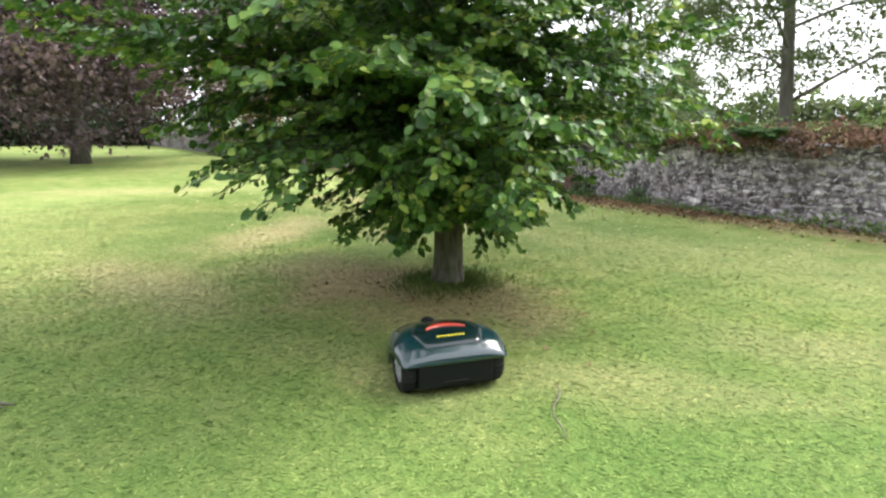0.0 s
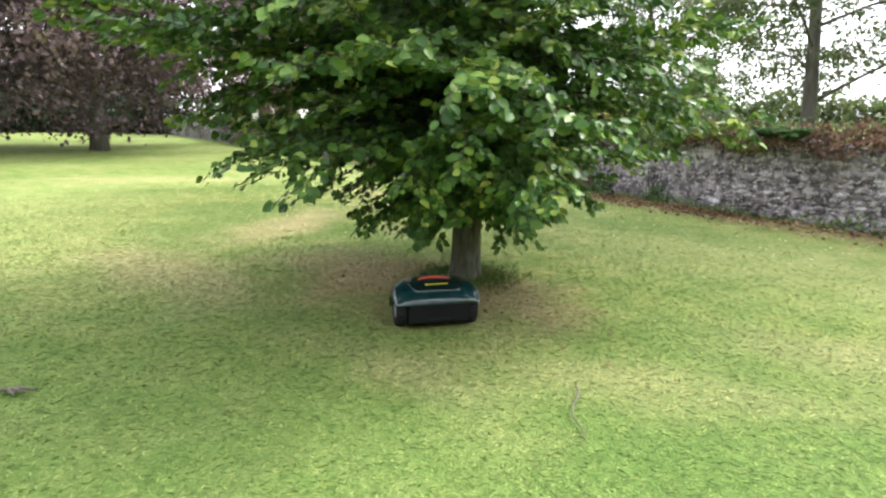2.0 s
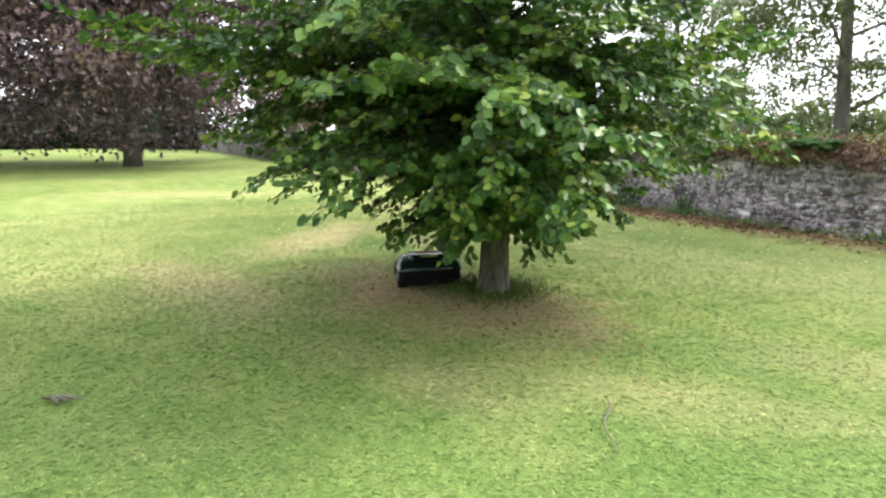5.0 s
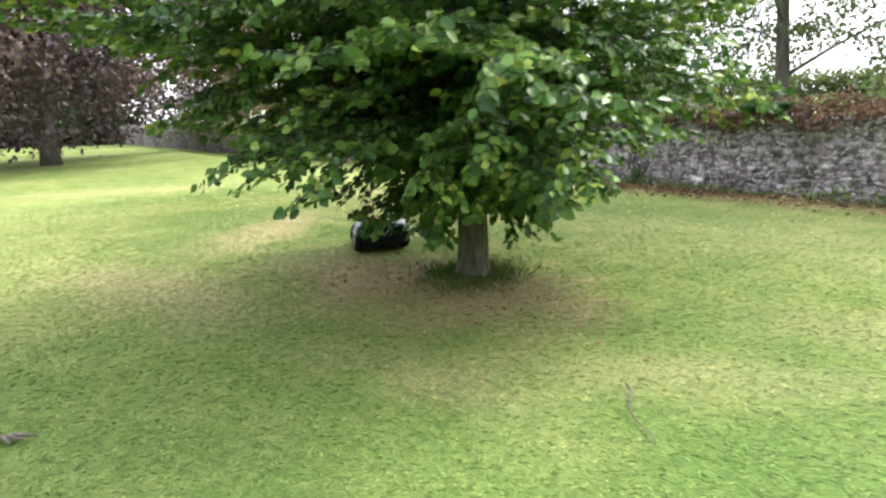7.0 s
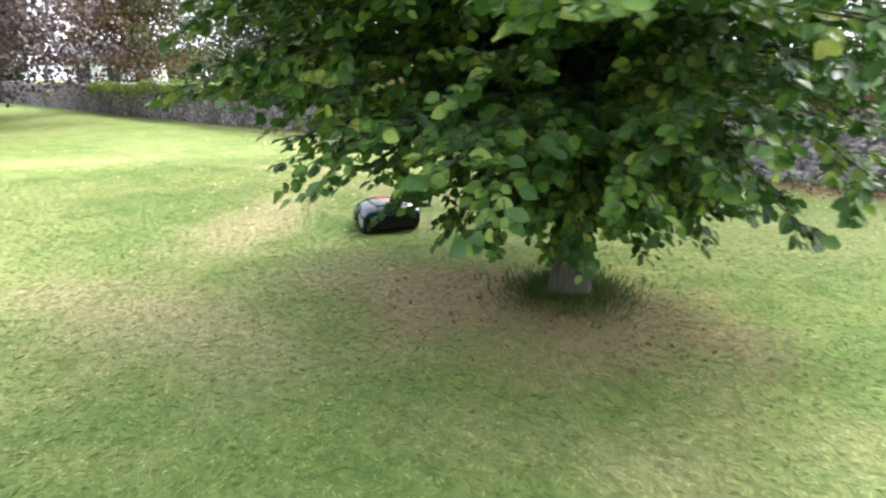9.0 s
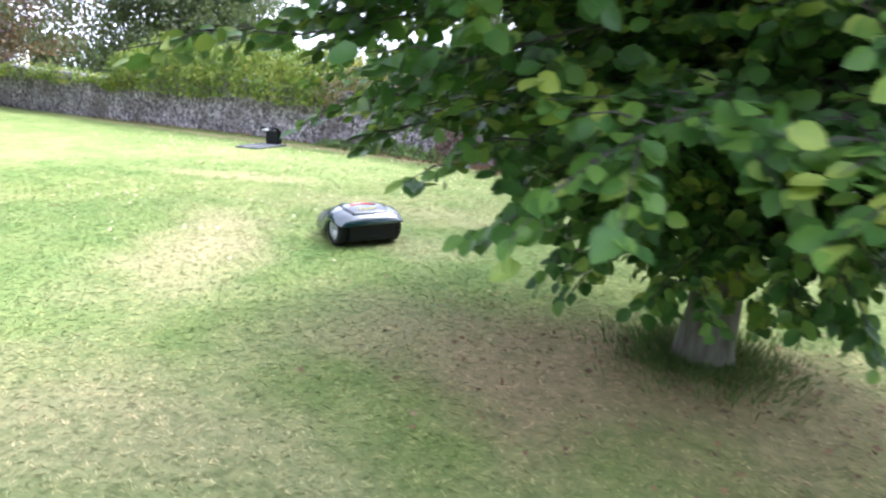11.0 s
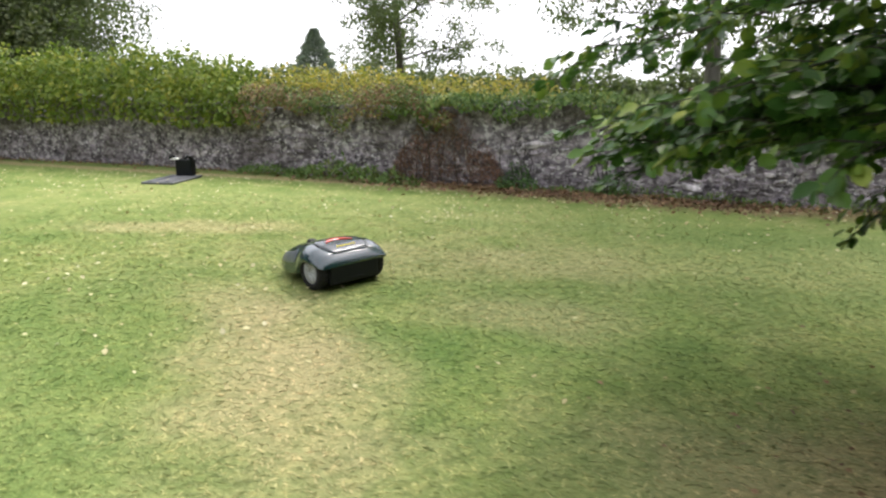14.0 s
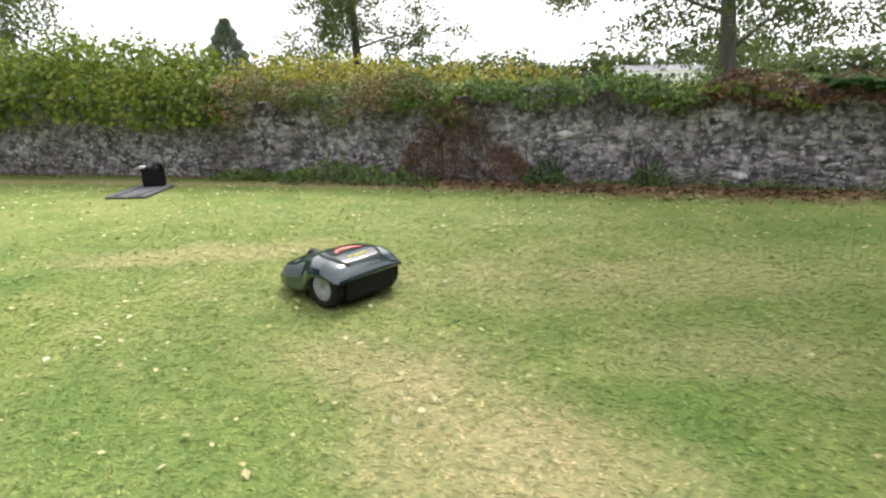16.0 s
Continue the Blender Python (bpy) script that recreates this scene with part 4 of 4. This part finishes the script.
def on_shell(name, rows, mat, parent, label="", up=0.004):
    """A thin sheet that follows the shell. rows: (x, y from, y to)."""
    bm = bmesh.new()
    k = 10
    grid = [[(x, y0 + (y1 - y0) * j / k) for j in range(k + 1)] for x, y0, y1 in rows]
    top = [[bm.verts.new((x, y, shell_top(x, y, up))) for x, y in r] for r in grid]
    low = [[bm.verts.new((x, y, shell_top(x, y, -0.004))) for x, y in r] for r in grid]
    for i in range(len(rows) - 1):
        for j in range(k):
            bm.faces.new((top[i][j], top[i + 1][j], top[i + 1][j + 1], top[i][j + 1]))
    rim = [(i, 0) for i in range(len(rows))] + [(len(rows) - 1, j) for j in range(1, k + 1)] + [(i, k) for i in range(len(rows) - 2, -1, -1)] + [(0, j) for j in range(k - 1, 0, -1)]
    for (i, j), (a, b) in zip(rim, rim[1:] + rim[:1]):
        bm.faces.new((top[i][j], top[a][b], low[a][b], low[i][j]))
    bmesh.ops.recalc_face_normals(bm, faces=bm.faces)
    return part(name, bm, mat, parent, label, True)


def disc(bm, r0, r1, y0, y1, sides=28):
    """A ring or disc about the y axis, from y0 to y1."""
    prof = [(r0, y0), (r1 * 0.93, y0), (r1, y0 + (y1 - y0) * 0.18), (r1, y1 - (y1 - y0) * 0.18), (r1 * 0.93, y1), (r0, y1)]
    rings = [[bm.verts.new((r * math.cos(a), y, r * math.sin(a))) for a in (2 * math.pi * i / sides for i in range(sides))] for r, y in prof]
    for a, b in zip(rings, rings[1:] + rings[:1]):
        for i in range(sides):
            bm.faces.new((a[i], a[(i + 1) % sides], b[(i + 1) % sides], b[i]))
    bmesh.ops.recalc_face_normals(bm, faces=bm.faces)


WHEEL_R = 0.122


def mower():
    t = thing("robot_mower", pose(0, 0, 0), "dark green and black robot lawn mower driving over the grass", "lawn mower")
    # shell
    bm = bmesh.new()
    st = sorted(set(list(np.linspace(-0.15, 0.525, 52)) + [-0.144, 0.52]))
    k = 28
    rings = []
    for x in st:
        w, lo, hi = shell_section(x)
        ring = []
        for j in range(k + 1):
            a = math.pi * j / k
            c, s = math.cos(a), math.sin(a)
            y = w * math.copysign(abs(c) ** 0.62, c)
            ring.append(bm.verts.new((x, y, shell_top(x, y) if 0 < j < k else lo)))
        rings.append(ring)
    for a, b in zip(rings, rings[1:]):
        for j in range(k):
            bm.faces.new((a[j], a[j + 1], b[j + 1], b[j]))
        bm.faces.new((a[k], a[0], b[0], b[k]))
    bm.faces.new(rings[0])
    bm.faces.new(rings[-1][::-1])
    bmesh.ops.recalc_face_normals(bm, faces=bm.faces)
    part("shell", bm, M_SHELL, t, "glossy dark green shell", True)
    # chassis and black rear
    bm = bmesh.new()
    box(bm, -0.11, 0.42, -0.165, 0.165, 0.055, 0.15, 0.02)
    part("chassis", bm, M_BLACK, t)
    bm = bmesh.new()
    box(bm, -0.143, -0.09, -0.196, 0.196, 0.035, 0.180, 0.014)
    rear = part("rear_bumper", bm, M_BLACK, t, "flat black rear bumper")
    bm = bmesh.new()
    box(bm, -0.148, -0.141, -0.06, 0.06, 0.062, 0.070, 0.002)
    part("rear_grip", bm, M_RUBBER, rear)
    bm = bmesh.new()
    tube(bm, [(0.42, -0.17, 0.075), (0.50, -0.15, 0.075), (0.535, -0.08, 0.075), (0.541, 0, 0.075), (0.535, 0.08, 0.075), (0.50, 0.15, 0.075), (0.42, 0.17, 0.075)], [0.022, 0.027, 0.030, 0.030, 0.030, 0.027, 0.022], 10)
    part("front_bumper", bm, M_BLACK, t, "rounded black front bumper", True)
    # panels on the shell
    xs = np.linspace(-0.10, 0.20, 12)
    panel = on_shell("top_panel", [(x, -float(np.interp(x, (-0.10, 0.0, 0.12, 0.20), (0.145, 0.185, 0.165, 0.10))), float(np.interp(x, (-0.10, 0.0, 0.12, 0.20), (0.145, 0.185, 0.165, 0.10)))) for x in xs], M_GLOSS, t, "glossy black top panel", 0.006)
    # a crescent: its ends bend back towards the rear
    bm = bmesh.new()
    rows = []
    for i in range(15):
        y = -0.105 + 0.21 * i / 14
        q = 1 - (y / 0.112) ** 2
        x0 = 0.045 + 0.045 * q - 0.018
        x1 = x0 + 0.010 + 0.044 * q
        rows.append([bm.verts.new((x, y, shell_top(x, y, up))) for x, up in ((x0, 0.005), (x0, 0.012), (x1, 0.012), (x1, 0.005))])
    for r0, r1 in zip(rows, rows[1:]):
        for j in range(3):
            bm.faces.new((r0[j], r0[j + 1], r1[j + 1], r1[j]))
    bmesh.ops.recalc_face_normals(bm, faces=bm.faces)
    part("red_panel", bm, M_RED_PAINT, panel, "bright orange-red curved panel", True)
    y = -0.075
    rng = random.Random(3)
    while y < 0.07:
        w = rng.uniform(0.009, 0.016)
        on_shell("print_bar", [(-0.042, y, y + w), (-0.031, y, y + w)], M_YELLOW_PAINT, panel, "yellow printed mark", 0.009)
        y += w + 0.007
    for sg in (-1, 1):
        rows = [(x, sg * 0.80 * shell_section(x)[0], sg * 0.955 * shell_section(x)[0]) for x in np.linspace(0.19, 0.47, 9)]
        on_shell("side_panel", rows, M_SIDE, t, "grey-blue side panel", 0.004)
    # stop button
    bm = bmesh.new()
    tube(bm, [(0.375, 0, 0.17), (0.375, 0, 0.20), (0.372, 0, 0.216), (0.370, 0, 0.226), (0.369, 0, 0.231)], [0.046, 0.044, 0.040, 0.030, 0.012], 18)
    part("stop_button", bm, M_BLACK, t, "raised black button", True)
    # front castors
    for sg in (-1, 1):
        bm = bmesh.new()
        disc(bm, 0.012, 0.05, -0.02, 0.02, 18)
        c = part("castor", bm, M_RUBBER, t, "", True)
        c.matrix_basis = pose(0.40, sg * 0.13, 0.047)
    # driven wheels
    wheels = []
    for sg in (-1, 1):
        bm = bmesh.new()
        disc(bm, 0.080, WHEEL_R, -0.038, 0.038, 36)
        for i in range(24):
            a = 2 * math.pi * i / 24
            tube(bm, [(math.cos(a) * (WHEEL_R - 0.002), -0.036, math.sin(a) * (WHEEL_R - 0.002)), (math.cos(a + 0.09) * (WHEEL_R + 0.004), 0, math.sin(a + 0.09) * (WHEEL_R + 0.004)), (math.cos(a) * (WHEEL_R - 0.002), 0.036, math.sin(a) * (WHEEL_R - 0.002))], [0.004, 0.005, 0.004], 4)
        w = part("wheel", bm, M_RUBBER, t, "large ribbed black rear wheel", True)
        w.matrix_basis = pose(0, sg * 0.228, WHEEL_R - 0.006)
        bm = bmesh.new()
        disc(bm, 0.0005, 0.084, 0.010, 0.032, 28)
        for i in range(8):
            a = 2 * math.pi * i / 8
            tube(bm, [(math.cos(a) * 0.025, 0.034, math.sin(a) * 0.025), (math.cos(a) * 0.072, 0.033, math.sin(a) * 0.072)], [0.006, 0.004], 5)
        h = part("hub", bm, M_HUB, w, "pale grey hub cap", True)
        h.matrix_basis = pose(0, 0, 0, 0, 0, 0 if sg > 0 else 180)
        wheels.append((w, sg))
    return t, wheels


def charging_station():
    t = thing("charging_station", pose(-12.92, 8.02, 0.004, 0, 0, 12), "black mower charging station on a grey base plate by the wall", "charging station")
    bm = bmesh.new()
    box(bm, -0.24, 0.24, -0.72, 0.12, 0.0, 0.028, 0.01)
    plate = part("base_plate", bm, M_MAT, t, "flat grey base plate")
    for x in (-0.13, 0.13):
        bm = bmesh.new()
        box(bm, x - 0.03, x + 0.03, -0.68, -0.10, 0.029, 0.042, 0.004)
        part("wheel_track", bm, M_MAT, plate)
    bm = bmesh.new()
    box(bm, -0.11, 0.15, -0.02, 0.12, 0.02, 0.27, 0.025)
    tower = part("tower", bm, M_BLACK, t, "black plastic tower")
    for x in (-0.10, 0.14):
        bm = bmesh.new()
        tube(bm, [(x, 0.06, 0.22), (x, 0.0, 0.30), (x, -0.10, 0.33), (x, -0.17, 0.30)], [0.03, 0.028, 0.025, 0.015], 8)
        part("contact_arm", bm, M_BLACK, tower, "", True)
    bm = bmesh.new()
    box(bm, -0.14, -0.03, -0.10, -0.02, 0.27, 0.305, 0.012)
    part("light_cap", bm, M_WHITE, tower, "small white cap")


# ---- distance ----
def house(name, x, y, w, d, h, roof, label, windows, turn=0):
    t = thing(name, pose(x, y, 0, 0, 0, turn), label, "building")
    bm = bmesh.new()
    box(bm, -w / 2, w / 2, -d / 2, d / 2, -0.2, h)
    part("wall", bm, M_WHITE, t)
    bm = bmesh.new()
    a = [bm.verts.new(p) for p in ((-w / 2 - 0.3, -d / 2 - 0.3, h), (w / 2 + 0.3, -d / 2 - 0.3, h), (w / 2 + 0.3, 0, h + roof), (-w / 2 - 0.3, 0, h + roof), (w / 2 + 0.3, d / 2 + 0.3, h), (-w / 2 - 0.3, d / 2 + 0.3, h))]
    for f in ((0, 1, 2, 3), (3, 2, 4, 5), (0, 3, 5), (1, 4, 2), (0, 5, 4, 1)):
        bm.faces.new([a[i] for i in f])
    part("roof", bm, M_ROOF, t)
    for i in range(windows):
        wx = -w / 2 + w * (i + 0.5) / windows
        bm = bmesh.new()
        box(bm, wx - 0.5, wx + 0.5, -d / 2 - 0.04, -d / 2 + 0.02, h * 0.35, h * 0.8)
        part("window", bm, M_GLASS, t)


def far_wood(name, pts, height, count, leaf, mat, label, seed, depth=3.0):
    """A strip of far trees or shrubs as one mass of leaf tufts."""
    rng = np.random.default_rng(seed)
    pts = np.array(pts, float)
    seg = np.linalg.norm(np.diff(pts, axis=0), axis=1)
    s = rng.uniform(0, seg.sum(), count)
    cum = np.concatenate([[0], np.cumsum(seg)])
    x, y = np.interp(s, cum, pts[:, 0]), np.interp(s, cum, pts[:, 1])
    lump = np.array([0.62 + 0.45 * noise.noise((v * 2.2 / height, seed * 1.7, 0)) + 0.3 * noise.noise((v * 6.0 / height, seed, 2)) for v in s])
    z = height * lump * rng.random(count) ** 0.95
    at = np.stack([x + rng.normal(0, depth * 0.4, count), y + rng.normal(0, depth * 0.4, count), np.maximum(z, 0.02)], -1)
    ob = leaves(name, at, rng.normal(0, 1, (count, 3)), rng.normal(0, 0.7, (count, 3)) + (0, 0, 1), leaf * rng.uniform(0.6, 1.4, count), mat, None, "", LANCE * (1, 1.5, 1), LANCE_FACES)
    tagged(ob, label, "woodland", "", "stuff")


def conifer():
    rng = np.random.default_rng(11)
    t = thing("dark_conifer", pose(-52, 80, 0), "narrow dark conifer far off in the field, paled by haze in its leaf colour", "tree")
    bm = bmesh.new()
    tube(bm, [(0, 0, -0.1), (0.05, 0, 4), (0, 0, 9.0)], [0.3, 0.2, 0.03], 8)
    part("trunk", bm, M_DARKBARK, t, "", True)
    n = 12000
    h = rng.random(n) ** 1.3
    a = rng.uniform(0, 2 * np.pi, n)
    r = (3.9 * (1 - h) ** 0.9 + 0.12) * (0.75 + 0.35 * rng.random(n)) * (1 + 0.14 * np.sin(h * 40 + a))
    at = np.stack([np.cos(a) * r, np.sin(a) * r, 0.6 + h * 8.9], -1)
    way = np.stack([np.cos(a), np.sin(a), rng.uniform(0.1, 1.0, n)], -1)
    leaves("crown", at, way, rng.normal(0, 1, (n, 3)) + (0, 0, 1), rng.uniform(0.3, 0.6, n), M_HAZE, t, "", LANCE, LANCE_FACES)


def distance():
    big_tree("copper_beech", -26.2, 2.85, 12, 6.6, 0.28, M_COPPER, M_GREYBARK, 80000, 0.19, "large copper beech with dark purple-brown leaves on the lawn", "tree", 1.5, 3, 28, 1.3)
    big_tree("copper_beech", -33.5, -4.5, 12, 6.0, 0.3, M_COPPER, M_DARKBARK, 40000, 0.26, "large copper beech with dark purple-brown leaves at the lawn's edge", "tree", 1.8, 5, 24, 1.3)
    far_wood("dark_shrubs", [(-54, -30), (-52, -10), (-52, 6), (-46, 8.6)], 3.6, 36000, 0.32, M_DARKLEAF, "shrubs along the far edge of the lawn, shade in their dark leaf colour", 5, 1.6)
    far_wood("dark_shrubs", [(-58, -30), (-56, -8), (-56, 8), (-54, 13)], 9.0, 34000, 0.42, M_DARKLEAF, "tall shrubs behind the lawn, shade in their dark leaf colour", 15, 2.0)
    big_tree("field_tree", -12.9, 16.4, 7.5, 2.5, 0.14, M_FARLEAF, M_DARKBARK, 36000, 0.08, "slender airy tree standing in the field behind the wall", "tree", 1.9, 7, 13, 0.42, (0, 0), 0.8)
    big_tree("field_tree", -5.43, 10.6, 8.5, 2.9, 0.135, M_FARLEAF, M_GREYBARK, 44000, 0.075, "grey-trunked airy tree just behind the stone wall", "tree", 1.5, 8, 18, 0.42, (0, 0), 0.9)
    big_tree("field_tree", -1.2, 12.5, 8.0, 3.0, 0.13, M_FARLEAF, M_GREYBARK, 46000, 0.075, "airy grey-green tree behind the stone wall", "tree", 1.4, 18, 18, 0.62)
    big_tree("broad_tree", -28.8, 17.5, 8.6, 4.4, 0.3, M_FARLEAF, M_GREYBARK, 90000, 0.14, "broad grey-green tree behind the wall", "tree", 0.9, 9, 20, 1.3)
    big_tree("autumn_tree", -42, 15.5, 9.0, 5.0, 0.25, M_RUST, M_GREYBARK, 26000, 0.22, "tree with rusty autumn leaves behind the wall", "tree", 1.5, 10, 18, 1.3)
    conifer()
    big_tree("round_shrub", -17.0, 24.0, 2.9, 1.5, 0.08, M_FARLEAF, M_GREYBARK, 2600, 0.12, "rounded green shrub in the field behind the wall", "shrub", 0.5, 12, 12, 0.6)
    big_tree("round_shrub", -2.0, 24.0, 3.0, 1.7, 0.08, M_FARLEAF, M_GREYBARK, 3200, 0.12, "rounded olive shrub in the field behind the wall", "shrub", 0.5, 13, 12, 0.6)
    far_wood("far_trees", [(-150, 60), (-90, 130), (-30, 165), (40, 165), (120, 110)], 10.0, 26000, 1.3, M_FARLEAF, "distant line of hazy green trees across the fields", 22, 5)
    far_wood("field_hedge", [(-60, 40), (-20, 58), (30, 60), (60, 40)], 1.9, 24000, 0.26, M_FARLEAF, "low field hedge beyond the wall", 23, 1.6)
    # this ring is out of view, added close and tall to block sky light
    far_wood("unseen_trees", [(30, 60), (24, 10), (15, -9), (2, -14), (-14, -15), (-28, -17), (-44, -20)], 13.0, 60000, 0.5, M_FARLEAF, "unseen trees added round the garden to block sky light", 24, 4)
    house("long_white_building", 14, 160, 20, 9, 2.6, 1.4, "long low white building with a grey roof far off", 7)
    house("white_house", -62, 22, 7, 6, 2.6, 1.8, "small white house with a slate roof beyond the wall", 3, 60)


ground()
hornbeam()
mower_thing, mower_wheels = mower()
charging_station()
wall_growth()
distance()
litter()
grass()
wall()


# ---- what moves ----
# seconds, metres driven, side offset, heading
MOWER_LINE = [(0.0, 0.0, 0.0, 161), (0.5, 0.209, 0.0, 160), (1.0, 0.455, -0.01, 159), (1.5, 0.685, -0.016, 158), (2.0, 0.915, -0.02, 157), (2.5, 1.14, -0.02, 157), (3.0, 1.37, -0.02, 157), (3.5, 1.57, -0.017, 157), (4.0, 1.785, 0.0, 157),
              (6.5, 3.06, 0.0, 157), (7.5, 3.56, 0.0, 156), (8.2, 3.80, 0.02, 155), (9.3, 4.10, -0.06, 157), (10.5, 4.38, -0.11, 158), (11.0, 4.55, -0.10, 157), (12.0, 4.90, -0.07, 156), (13.0, 5.29, -0.055, 155),
              (14.0, 5.69, -0.02, 153), (15.0, 6.10, -0.01, 152), (16.0, 6.52, -0.006, 152)]


def motions():
    ux, uy = -0.9215, 0.3885
    rows, spin = [], []
    ts = [r[0] for r in MOWER_LINE]
    for t, s, off, head in MOWER_LINE:
        rows.append((t, pose(-2.92 + ux * (s + 0.03) - uy * (off + 0.025), 1.90 + uy * (s + 0.03) + ux * (off + 0.025), 0.012, 0, 0, head)))
    walk(mower_thing, rows)
    for wheel, side in mower_wheels:
        turns = []
        for i in range(65):
            t = i * 0.25
            s = float(np.interp(t, ts, [r[1] for r in MOWER_LINE]))
            turns.append((t, pose(0, side * 0.228, WHEEL_R - 0.006, 0, math.degrees(s / WHEEL_R), 0)))
        walk(wheel, turns)


motions()
